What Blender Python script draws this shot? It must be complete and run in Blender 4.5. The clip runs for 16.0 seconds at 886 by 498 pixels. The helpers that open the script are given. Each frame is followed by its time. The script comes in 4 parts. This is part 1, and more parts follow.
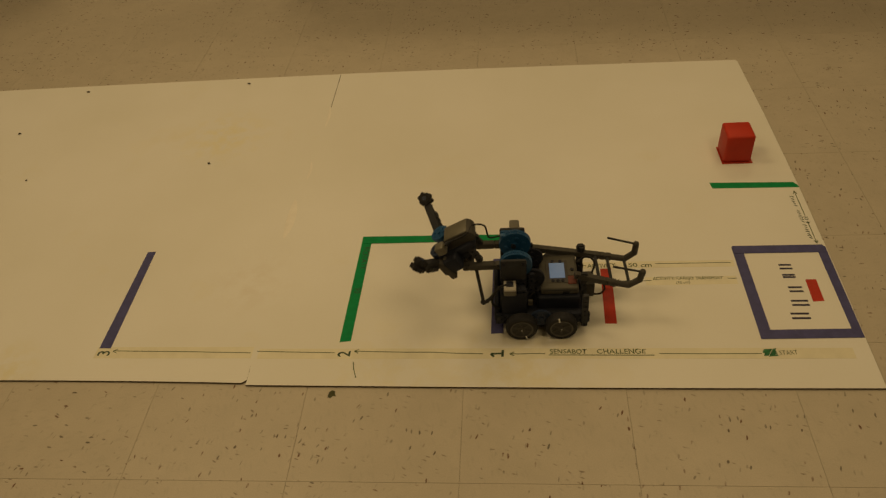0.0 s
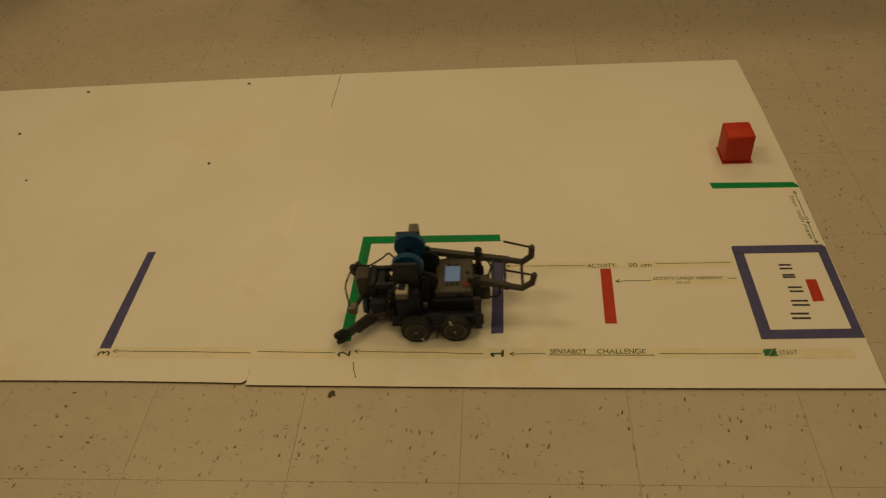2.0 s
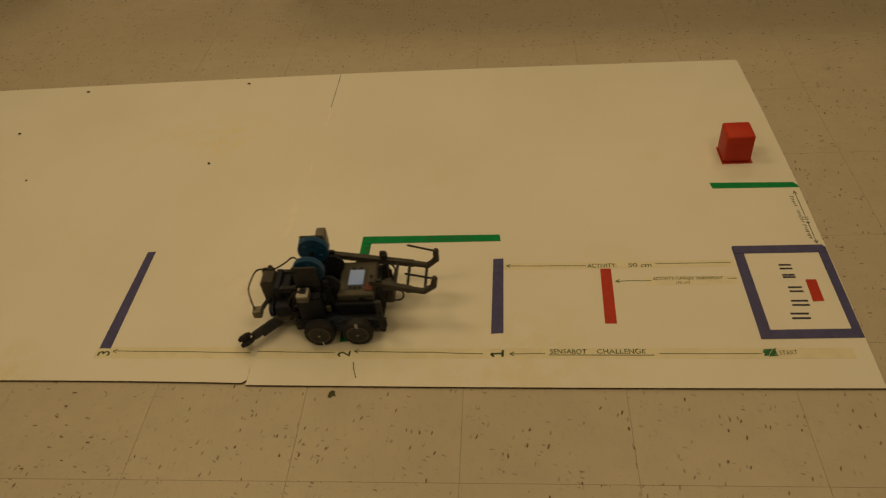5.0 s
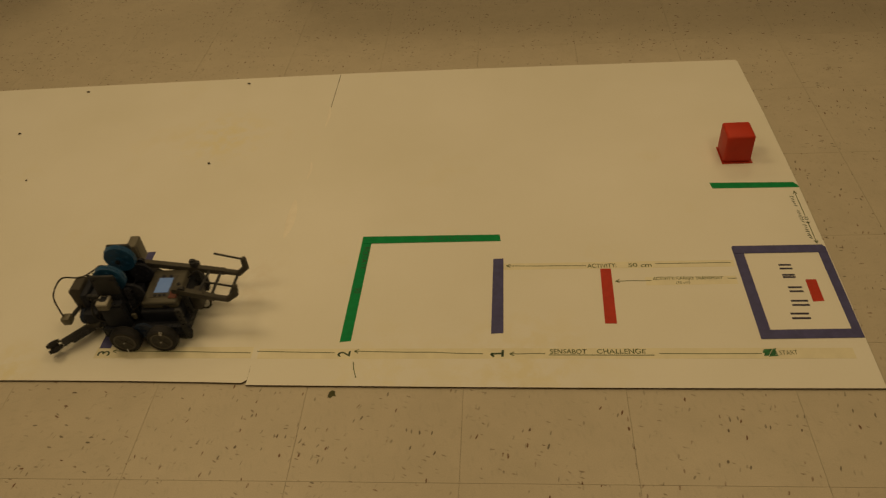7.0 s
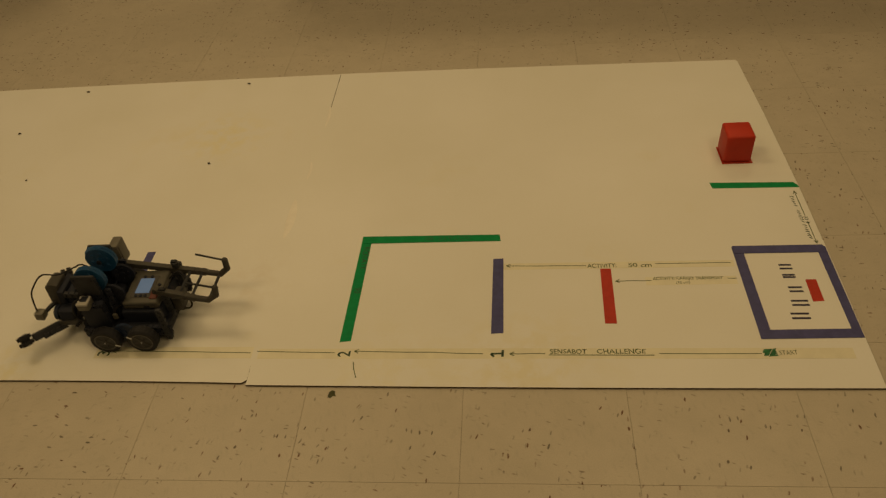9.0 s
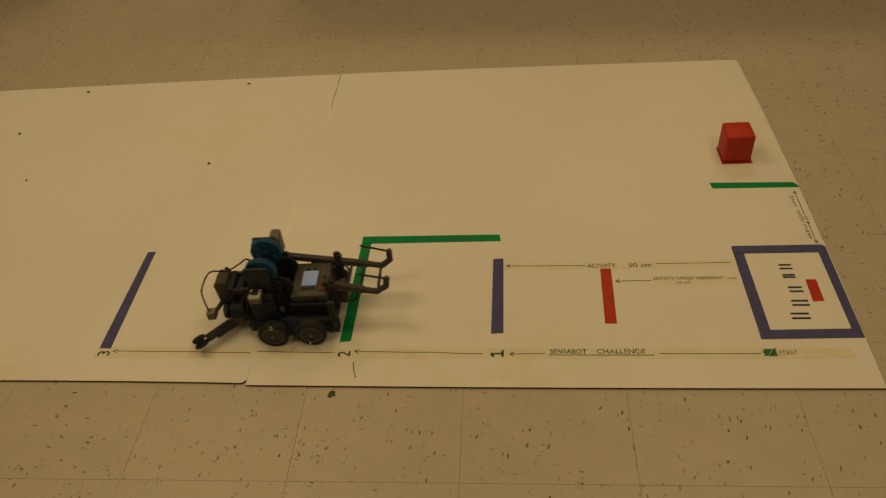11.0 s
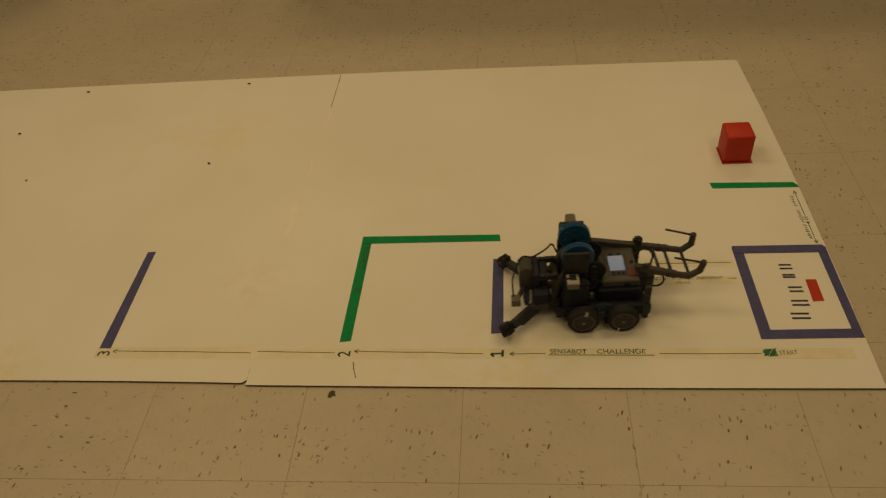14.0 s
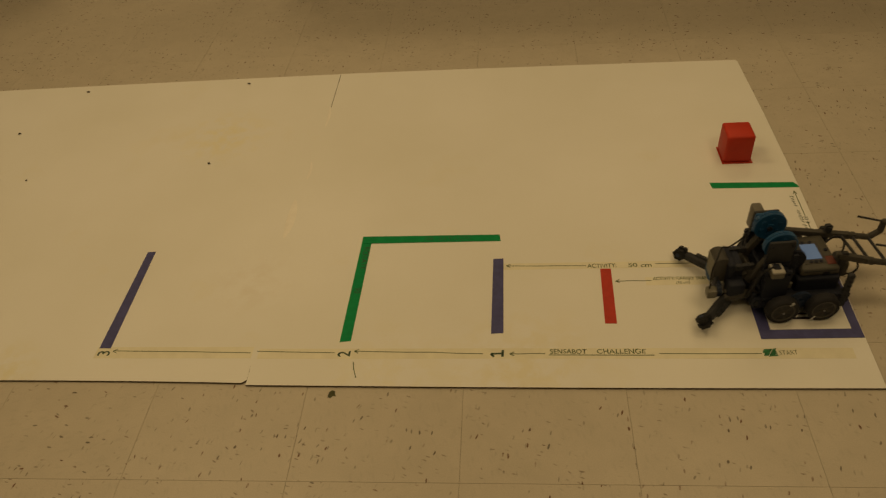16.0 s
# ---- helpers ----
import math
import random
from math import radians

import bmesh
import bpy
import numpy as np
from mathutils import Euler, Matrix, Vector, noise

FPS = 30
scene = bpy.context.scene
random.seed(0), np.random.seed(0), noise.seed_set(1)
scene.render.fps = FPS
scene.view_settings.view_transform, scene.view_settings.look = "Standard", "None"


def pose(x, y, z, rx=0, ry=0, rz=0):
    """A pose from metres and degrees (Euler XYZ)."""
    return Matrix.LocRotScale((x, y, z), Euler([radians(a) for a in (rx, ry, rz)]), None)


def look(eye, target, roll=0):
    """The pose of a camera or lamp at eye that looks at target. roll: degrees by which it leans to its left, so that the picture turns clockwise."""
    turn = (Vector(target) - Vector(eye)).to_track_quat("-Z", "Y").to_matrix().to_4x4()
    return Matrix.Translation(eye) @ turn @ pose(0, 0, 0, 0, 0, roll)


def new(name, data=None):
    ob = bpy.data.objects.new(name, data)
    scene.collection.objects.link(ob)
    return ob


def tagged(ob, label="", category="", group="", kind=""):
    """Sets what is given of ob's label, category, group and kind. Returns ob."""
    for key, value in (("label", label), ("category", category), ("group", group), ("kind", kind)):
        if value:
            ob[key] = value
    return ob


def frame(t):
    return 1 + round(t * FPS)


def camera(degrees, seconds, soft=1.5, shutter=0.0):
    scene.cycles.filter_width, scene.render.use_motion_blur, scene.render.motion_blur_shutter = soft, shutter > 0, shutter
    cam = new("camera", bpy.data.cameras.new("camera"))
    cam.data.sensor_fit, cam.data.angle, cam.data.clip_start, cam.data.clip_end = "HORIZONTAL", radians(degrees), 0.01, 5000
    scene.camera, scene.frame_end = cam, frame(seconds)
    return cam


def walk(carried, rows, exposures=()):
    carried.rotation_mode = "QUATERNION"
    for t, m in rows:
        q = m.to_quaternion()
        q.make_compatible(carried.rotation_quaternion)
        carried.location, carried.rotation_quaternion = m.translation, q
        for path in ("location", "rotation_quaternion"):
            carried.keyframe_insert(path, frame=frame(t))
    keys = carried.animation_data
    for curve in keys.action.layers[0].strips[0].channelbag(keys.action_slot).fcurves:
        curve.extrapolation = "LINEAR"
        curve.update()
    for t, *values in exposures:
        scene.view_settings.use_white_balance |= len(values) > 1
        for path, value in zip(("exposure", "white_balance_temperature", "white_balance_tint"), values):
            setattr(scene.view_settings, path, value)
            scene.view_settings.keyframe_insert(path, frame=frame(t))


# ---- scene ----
cam = camera(61.19, 16.0, soft=1.3, shutter=0.5)
EYE, AIM = (-0.6697, -0.8755, 1.1867), (-0.8171, 0.2139, 0.1661)
walk(cam, [(0.0, look(EYE, AIM, -6.11)), (16.0, look(EYE, AIM, -6.11))])

# ---- light: warm ceiling panels over the floor, a dim warm room ----
WARM = (1.0, 0.688, 0.318)
room = bpy.data.worlds.new("room")
scene.world = room
room.use_nodes = True
room.node_tree.nodes["Background"].inputs[0].default_value = (*WARM, 1)
room.node_tree.nodes["Background"].inputs[1].default_value = 0.005
scene.view_settings.exposure = 0.0


def ceiling_lamp(x, y, sx, sy, watts):
    data = bpy.data.lights.new("panel_light", "AREA")
    data.shape, data.size, data.size_y, data.energy, data.color = "RECTANGLE", sx, sy, watts, WARM
    lamp = new("panel_light", data)
    lamp.matrix_world = pose(x, y, 2.66)
    return lamp


for px, py, watts in ((-2.2, 3.1, 12), (0.3, 3.1, 11), (-2.2, 0.9, 16), (0.3, 0.9, 11.5), (-2.2, -0.9, 12), (0.3, -0.9, 11)):
    ceiling_lamp(px, py, 1.2, 0.6, watts)


# ---- materials ----
def nodes_of(name):
    m = bpy.data.materials.new(name)
    m.use_nodes = True
    return m, m.node_tree.nodes, m.node_tree.links, m.node_tree.nodes["Principled BSDF"]


def mix_colour(nodes, links, fac, a, b):
    mx = nodes.new("ShaderNodeMix")
    mx.data_type = "RGBA"
    for slot, v in ((6, a), (7, b)):
        if isinstance(v, tuple):
            mx.inputs[slot].default_value = (*v, 1)
        else:
            links.new(v, mx.inputs[slot])
    if isinstance(fac, float):
        mx.inputs[0].default_value = fac
    else:
        links.new(fac, mx.inputs[0])
    return mx.outputs[2]


def noise_of(nodes, links, scale, detail=4.0, rough=0.55, vector=None):
    n = nodes.new("ShaderNodeTexNoise")
    n.inputs["Scale"].default_value, n.inputs["Detail"].default_value, n.inputs["Roughness"].default_value = scale, detail, rough
    if vector is not None:
        links.new(vector, n.inputs["Vector"])
    return n.outputs["Fac"]


def ramp_of(nodes, links, fac, lo, hi):
    r = nodes.new("ShaderNodeMapRange")
    r.inputs["From Min"].default_value, r.inputs["From Max"].default_value = lo, hi
    links.new(fac, r.inputs["Value"])
    return r.outputs["Result"]


def math_of(nodes, links, op, a, b):
    n = nodes.new("ShaderNodeMath")
    n.operation = op
    for i, v in enumerate((a, b)):
        if isinstance(v, float):
            n.inputs[i].default_value = v
        else:
            links.new(v, n.inputs[i])
    return n.outputs[0]


def bump_of(nodes, links, b, height, strength, distance):
    n = nodes.new("ShaderNodeBump")
    n.inputs["Strength"].default_value, n.inputs["Distance"].default_value = strength, distance
    links.new(height, n.inputs["Height"])
    links.new(n.outputs[0], b.inputs["Normal"])


def plain(name, colour, rough=0.5, vary=0.25, grain=300.0, wear=40.0, metal=0.0, bump=0.15, gloss=0.5):
    """A painted, moulded or taped surface with grain and wear."""
    m, nodes, links, b = nodes_of(name)
    tc = nodes.new("ShaderNodeTexCoord").outputs["Object"]
    fine = noise_of(nodes, links, grain, 3.0, 0.6, tc)
    broad = noise_of(nodes, links, wear, 4.0, 0.6, tc)
    dark = tuple(c * (1 - vary) for c in colour)
    light = tuple(min(1, c * (1 + vary) + 0.004) for c in colour)
    col = mix_colour(nodes, links, ramp_of(nodes, links, broad, 0.3, 0.7), dark, light)
    col = mix_colour(nodes, links, math_of(nodes, links, "MULTIPLY", ramp_of(nodes, links, fine, 0.35, 0.65), 0.25), col, dark)
    links.new(col, b.inputs["Base Color"])
    r = nodes.new("ShaderNodeMapRange")
    r.inputs["To Min"].default_value, r.inputs["To Max"].default_value = rough - 0.08, min(1, rough + 0.1)
    links.new(broad, r.inputs["Value"])
    links.new(r.outputs[0], b.inputs["Roughness"])
    b.inputs["Metallic"].default_value, b.inputs["Specular IOR Level"].default_value = metal, gloss
    bump_of(nodes, links, b, fine, bump, 0.0005)
    return m


def tile_material():
    """Vinyl composition tile: beige with drawn-out dark flecks, its run turned from tile to tile."""
    m, nodes, links, b = nodes_of("vinyl_tile")
    tc = nodes.new("ShaderNodeTexCoord").outputs["Object"]
    info = nodes.new("ShaderNodeObjectInfo")
    rnd = info.outputs["Random"]
    shift = nodes.new("ShaderNodeCombineXYZ")
    links.new(math_of(nodes, links, "MULTIPLY", rnd, 37.0), shift.inputs[0])
    links.new(math_of(nodes, links, "MULTIPLY", rnd, 91.0), shift.inputs[1])
    add = nodes.new("ShaderNodeVectorMath")
    links.new(tc, add.inputs[0])
    links.new(shift.outputs[0], add.inputs[1])
    base = add.outputs[0]

    def flecks(turn, sx, sy, lo, hi, scale, share):
        rot = nodes.new("ShaderNodeVectorRotate")
        rot.rotation_type = "Z_AXIS"
        links.new(base, rot.inputs["Vector"])
        links.new(math_of(nodes, links, "ADD", math_of(nodes, links, "MULTIPLY", math_of(nodes, links, "ROUND", math_of(nodes, links, "MULTIPLY", rnd, 7.0), 0.0), 1.5708), turn), rot.inputs["Angle"])
        bend = nodes.new("ShaderNodeTexNoise")
        bend.inputs["Scale"].default_value, bend.inputs["Detail"].default_value = 26.0, 2.0
        links.new(base, bend.inputs["Vector"])
        sway = nodes.new("ShaderNodeVectorMath")
        sway.operation = "MULTIPLY_ADD"
        links.new(bend.outputs["Color"], sway.inputs[0])
        sway.inputs[1].default_value = (0.02, 0.02, 0)
        links.new(rot.outputs[0], sway.inputs[2])
        mp = nodes.new("ShaderNodeMapping")
        mp.inputs["Scale"].default_value = (sx, sy, 1)
        links.new(sway.outputs[0], mp.inputs[0])
        v = nodes.new("ShaderNodeTexVoronoi")
        v.voronoi_dimensions = "2D"
        v.inputs["Scale"].default_value, v.inputs["Randomness"].default_value = scale, 1.0
        links.new(mp.outputs[0], v.inputs["Vector"])
        near = ramp_of(nodes, links, v.outputs["Distance"], hi, lo)
        pick = nodes.new("ShaderNodeSeparateColor")
        links.new(v.outputs["Color"], pick.inputs[0])
        return math_of(nodes, links, "MULTIPLY", near, ramp_of(nodes, links, pick.outputs[0], share, share + 0.05)), pick.outputs[1]

    patches = ramp_of(nodes, links, noise_of(nodes, links, 13.0, 3.0, 0.65, base), 0.46, 0.56)
    f1, tone1 = flecks(0.2, 0.36, 1.0, 0.10, 0.18, 86.0, 0.60)
    f2, tone2 = flecks(1.9, 0.34, 1.0, 0.08, 0.19, 105.0, 0.62)
    f3, tone3 = flecks(-0.3, 0.3, 1.0, 0.05, 0.3, 90.0, 0.45)
    cloud = ramp_of(nodes, links, noise_of(nodes, links, 14.0, 5.0, 0.6, base), 0.3, 0.7)
    col = mix_colour(nodes, links, cloud, (0.455, 0.42, 0.355), (0.505, 0.465, 0.395))
    fine = noise_of(nodes, links, 420.0, 3.0, 0.6, base)
    col = mix_colour(nodes, links, math_of(nodes, links, "MULTIPLY", ramp_of(nodes, links, fine, 0.4, 0.7), 0.3), col, (0.33, 0.31, 0.265))
    col = mix_colour(nodes, links, math_of(nodes, links, "MULTIPLY", f3, 0.14), col, (0.27, 0.25, 0.22))
    dark = math_of(nodes, links, "MULTIPLY", math_of(nodes, links, "MULTIPLY", f1, patches), math_of(nodes, links, "ADD", tone1, 0.30))
    rust = mix_colour(nodes, links, ramp_of(nodes, links, tone1, 0.55, 0.75), (0.050, 0.042, 0.030), (0.13, 0.060, 0.030))
    col = mix_colour(nodes, links, dark, col, rust)
    faint = math_of(nodes, links, "MULTIPLY", f2, math_of(nodes, links, "MULTIPLY", tone2, 0.75))
    faint = math_of(nodes, links, "MULTIPLY", faint, math_of(nodes, links, "ADD", patches, 0.2))
    col = mix_colour(nodes, links, faint, col, (0.15, 0.115, 0.085))
    links.new(col, b.inputs["Base Color"])
    b.inputs["Roughness"].default_value = 0.42
    bump_of(nodes, links, b, noise_of(nodes, links, 60.0, 3.0, 0.5, base), 0.06, 0.001)
    return m


def board_material():
    """White melamine hardboard with faint smears, yellowed marks and slight waves."""
    m, nodes, links, b = nodes_of("white_melamine")
    tc = nodes.new("ShaderNodeTexCoord").outputs["Object"]
    broad = ramp_of(nodes, links, noise_of(nodes, links, 2.2, 3.0, 0.55, tc), 0.35, 0.7)
    col = mix_colour(nodes, links, broad, (0.765, 0.775, 0.76), (0.72, 0.727, 0.69))
    smear = ramp_of(nodes, links, noise_of(nodes, links, 5.0, 4.0, 0.6, tc), 0.60, 0.78)
    col = mix_colour(nodes, links, math_of(nodes, links, "MULTIPLY", smear, 0.35), col, (0.72, 0.69, 0.53))
    for place, size, tint, much in (((-1.50, 0.87, 0), 0.16, (0.74, 0.69, 0.42), 0.5), ((-1.75, 0.03, 0), 0.10, (0.70, 0.66, 0.44), 0.6), ((-0.66, 0.035, 0), 0.20, (0.70, 0.66, 0.46), 0.55), ((-0.93, 0.03, 0), 0.16, (0.72, 0.69, 0.50), 0.45), ((-1.27, 0.28, 0), 0.12, (0.66, 0.62, 0.55), 0.35)):
        far = nodes.new("ShaderNodeVectorMath")
        far.operation = "DISTANCE"
        links.new(tc, far.inputs[0])
        far.inputs[1].default_value = place
        spot = math_of(nodes, links, "MULTIPLY", ramp_of(nodes, links, far.outputs["Value"], size, size * 0.2), ramp_of(nodes, links, noise_of(nodes, links, 22.0, 4.0, 0.6, tc), 0.42, 0.62))
        col = mix_colour(nodes, links, math_of(nodes, links, "MULTIPLY", spot, much), col, tint)
    fine = noise_of(nodes, links, 180.0, 4.0, 0.6, tc)
    col = mix_colour(nodes, links, math_of(nodes, links, "MULTIPLY", ramp_of(nodes, links, fine, 0.5, 0.8), 0.12), col, (0.62, 0.60, 0.55))
    links.new(col, b.inputs["Base Color"])
    r = nodes.new("ShaderNodeMapRange")
    r.inputs["To Min"].default_value, r.inputs["To Max"].default_value = 0.34, 0.48
    links.new(noise_of(nodes, links, 12.0, 3.0, 0.6, tc), r.inputs["Value"])
    links.new(r.outputs[0], b.inputs["Roughness"])
    b.inputs["Specular IOR Level"].default_value = 0.35
    bump_of(nodes, links, b, noise_of(nodes, links, 3.0, 2.0, 0.4, tc), 0.25, 0.01)
    return m


TILE, BOARD = tile_material(), board_material()
GROUT = plain("tile_joint", (0.26, 0.24, 0.20), 0.8)
# walls out of view; dark tones keep their bounced light low
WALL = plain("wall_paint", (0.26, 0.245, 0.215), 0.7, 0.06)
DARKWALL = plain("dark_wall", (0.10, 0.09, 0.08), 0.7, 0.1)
CEIL = plain("ceiling_tile", (0.75, 0.74, 0.7), 0.9, 0.05)
RAW_EDGE = plain("hardboard_edge", (0.10, 0.07, 0.045), 0.85)
BLUE_TAPE = plain("blue_tape", (0.066, 0.070, 0.21), 0.5, 0.15, 500.0, 60.0, gloss=0.3)
GREEN_TAPE = plain("green_tape", (0.002, 0.235, 0.075), 0.6, 0.12, 500.0, 60.0, gloss=0.15)
RED_TAPE = plain("red_tape", (0.44, 0.032, 0.016), 0.5, 0.12, 500.0, 60.0, gloss=0.3)
TAPE_FILM = plain("clear_tape", (0.715, 0.70, 0.57), 0.36, 0.06, 300.0, 30.0)
INK_GREEN = plain("green_marker", (0.075, 0.11, 0.035), 0.6, 0.35, 800.0, 250.0)
INK_DARK = plain("dark_marker", (0.02, 0.055, 0.03), 0.6, 0.3, 800.0, 200.0)
INK_FAINT = plain("faded_marker", (0.008, 0.13, 0.05), 0.6, 0.5, 800.0, 150.0)
INK_BLUE = plain("blue_marker", (0.026, 0.024, 0.065), 0.5, 0.2)
GREY = plain("dark_grey_plastic", (0.033, 0.036, 0.044), 0.6, 0.18, gloss=0.2)
GREY2 = plain("mid_grey_plastic", (0.058, 0.057, 0.054), 0.6, 0.15, gloss=0.25)
BLACK = plain("black_plastic", (0.015, 0.019, 0.034), 0.6, 0.2, gloss=0.2)
RUBBER = plain("black_rubber", (0.020, 0.021, 0.026), 0.65, 0.2, gloss=0.2)
BLUE = plain("blue_plastic", (0.005, 0.066, 0.185), 0.45, 0.12)
NAVY = plain("dark_blue_plastic", (0.006, 0.020, 0.060), 0.5, 0.12)
LID = plain("glossy_grey_plastic", (0.125, 0.122, 0.096), 0.38, 0.1, gloss=0.6)
RIM = plain("worn_grey_plastic", (0.036, 0.036, 0.038), 0.55, 0.15, gloss=0.3)
LIGHT = plain("light_grey_plastic", (0.125, 0.122, 0.105), 0.5, 0.08, gloss=0.35)
PALE = plain("pale_grey_plastic", (0.36, 0.355, 0.33), 0.4, 0.06)
MID = plain("grey_plastic", (0.085, 0.082, 0.071), 0.5, 0.1, gloss=0.35)
BRAIN = plain("controller_shell", (0.064, 0.063, 0.055), 0.5, 0.1, gloss=0.35)
RED = plain("red_plastic", (0.47, 0.030, 0.010), 0.5, 0.1, 300.0, 25.0, gloss=0.3)
DULL_RED = plain("dull_red_rubber", (0.115, 0.027, 0.018), 0.6, 0.2)
WHITE = plain("white_tape", (0.75, 0.75, 0.72), 0.5, 0.05)
STEEL = plain("steel_pin", (0.45, 0.44, 0.42), 0.3, 0.05, metal=0.9)
SCREEN = plain("lcd_glass", (0.11, 0.18, 0.29), 0.22, 0.04, bump=0.0)
lcd = SCREEN.node_tree.nodes["Principled BSDF"]
lcd.inputs["Emission Color"].default_value, lcd.inputs["Emission Strength"].default_value = (0.33, 0.54, 1.0, 1), 0.10
SCRAP = plain("dry_scrap", (0.07, 0.075, 0.03), 0.8, 0.4, 400.0, 120.0)
CRUMB = plain("dark_crumb", (0.035, 0.025, 0.015), 0.9, 0.3)


# ---- mesh helpers ----
def part(name, bm, material, parent=None, label="", smooth=False):
    """Link a bmesh as one mesh object, under a parent if there is one."""
    bmesh.ops.recalc_face_normals(bm, faces=bm.faces)
    mesh = bpy.data.meshes.new(name)
    bm.to_mesh(mesh)
    bm.free()
    mesh.materials.append(material)
    if smooth:
        for f in mesh.polygons:
            f.use_smooth = True
        mesh.set_sharp_from_angle(angle=radians(35))
    ob = new(name, mesh)
    ob.parent = parent
    if label:
        tagged(ob, label)
    return ob


def box(bm, lo, hi, bevel=0.0, m=None, segs=2):
    c = [(a + b) / 2 for a, b in zip(lo, hi)]
    s = [abs(b - a) for a, b in zip(lo, hi)]
    made = bmesh.ops.create_cube(bm, size=1, matrix=(m or Matrix()) @ Matrix.LocRotScale(c, None, s))
    if bevel:
        es = list({e for v in made["verts"] for e in v.link_edges})
        bmesh.ops.bevel(bm, geom=es, offset=bevel, segments=segs, profile=0.5, affect="EDGES")
    return bm


def rod(bm, a, b, r, segs=12, r2=None):
    a, b = Vector(a), Vector(b)
    d = b - a
    m = Matrix.Translation((a + b) / 2) @ d.to_track_quat("Z", "Y").to_matrix().to_4x4()
    bmesh.ops.create_cone(bm, cap_ends=True, segments=segs, radius1=r, radius2=r if r2 is None else r2, depth=d.length, matrix=m)
    return bm


def tube(bm, points, r, segs=8, steps=8):
    """A round cable through points, smoothed."""
    pts = [Vector(p) for p in points]
    path = []
    for i in range(len(pts) - 1):
        p0, p1, p2, p3 = pts[max(i - 1, 0)], pts[i], pts[i + 1], pts[min(i + 2, len(pts) - 1)]
        for k in range(steps):
            t = k / steps
            path.append(0.5 * (2 * p1 + (p2 - p0) * t + (2 * p0 - 5 * p1 + 4 * p2 - p3) * t * t + (3 * p1 - p0 - 3 * p2 + p3) * t ** 3))
    path.append(pts[-1])
    rings, side = [], Vector((0.31, 0.87, 0.38))
    for i, p in enumerate(path):
        d = (path[min(i + 1, len(path) - 1)] - path[max(i - 1, 0)]).normalized()
        u = d.cross(side).normalized()
        w = d.cross(u)
        rings.append([bm.verts.new(p + r * (math.cos(a) * u + math.sin(a) * w)) for a in (2 * math.pi * k / segs for k in range(segs))])
    for a, b in zip(rings, rings[1:]):
        for k in range(segs):
            bm.faces.new((a[k], a[(k + 1) % segs], b[(k + 1) % segs], b[k]))
    bm.faces.new(rings[0]), bm.faces.new(rings[-1])
    return bm


def prism(bm, outline, y0, y1, m=None):
    """An outline of (x, z) points drawn out along y."""
    m = m or Matrix()
    a = [bm.verts.new(m @ Vector((x, y0, z))) for x, z in outline]
    b = [bm.verts.new(m @ Vector((x, y1, z))) for x, z in outline]
    n = len(outline)
    bm.faces.new(a), bm.faces.new(b)
    for i in range(n):
        bm.faces.new((a[i], a[(i + 1) % n], b[(i + 1) % n], b[i]))
    return bm


def gear(bm, y0, y1, r, teeth, m=None):
    out = []
    for i in range(teeth):
        for f, rr in ((0.0, r * 0.955), (0.3, r), (0.55, r), (0.85, r * 0.955)):
            a = 2 * math.pi * (i + f) / teeth
            out.append((rr * math.cos(a), rr * math.sin(a)))
    prism(bm, out, y0, y1, m)
    # raised hub and rim web on both faces
    mm = m or Matrix()
    for y, s in ((y0, -1), (y1, 1)):
        hub = mm @ Matrix.Translation((0, y + s * 0.001, 0)) @ pose(0, 0, 0, 90)
        bmesh.ops.create_cone(bm, cap_ends=True, segments=16, radius1=r * 0.22, radius2=r * 0.22, depth=0.003, matrix=hub)
        for k in range(6):
            a = math.pi / 3 * k + 0.3
            hole = mm @ Matrix.Translation((0.58 * r * math.cos(a), y + s * 0.0008, 0.58 * r * math.sin(a))) @ pose(0, 0, 0, 90)
            bmesh.ops.create_cone(bm, cap_ends=True, segments=10, radius1=r * 0.13, radius2=r * 0.11, depth=0.002, matrix=hole)
    return bm


PITCH = 0.0127


def beam(bm, nx, nz, thick, m):
    """A construction beam of nx by nz holes: scalloped edges and open holes along y, its first hole at the origin of m."""
    ring = [2 * math.pi * (k + 0.5) / 16 for k in range(16)]
    h = PITCH / 2
    for i in range(nx):
        for j in range(nz):
            cx, cz = i * PITCH, j * PITCH
            outer, inner = [], []
            for a in ring:
                c, s = math.cos(a), math.sin(a)
                k = h / max(abs(c), abs(s))
                edge = (c > 0.7 and i == nx - 1) or (c < -0.7 and i == 0) or (s > 0.7 and j == nz - 1) or (s < -0.7 and j == 0)
                corner = min(k, h * 1.24) if edge or nz == 1 else k
                outer.append((cx + corner * c, cz + corner * s))
                inner.append((cx + 0.0024 * c, cz + 0.0024 * s))
            vs = [[bm.verts.new(m @ Vector((x, y, z))) for x, z in ring_pts] for y in (-thick / 2, thick / 2) for ring_pts in (outer, inner)]
            fo, fi, bo, bi = vs
            for k in range(16):
                n = (k + 1) % 16
                bm.faces.new((fo[k], fo[n], fi[n], fi[k]))
                bm.faces.new((bo[k], bo[n], bi[n], bi[k]))
                bm.faces.new((fi[k], fi[n], bi[n], bi[k]))
                bm.faces.new((fo[k], fo[n], bo[n], bo[k]))
    bmesh.ops.remove_doubles(bm, verts=bm.verts, dist=1e-5)
    return bm


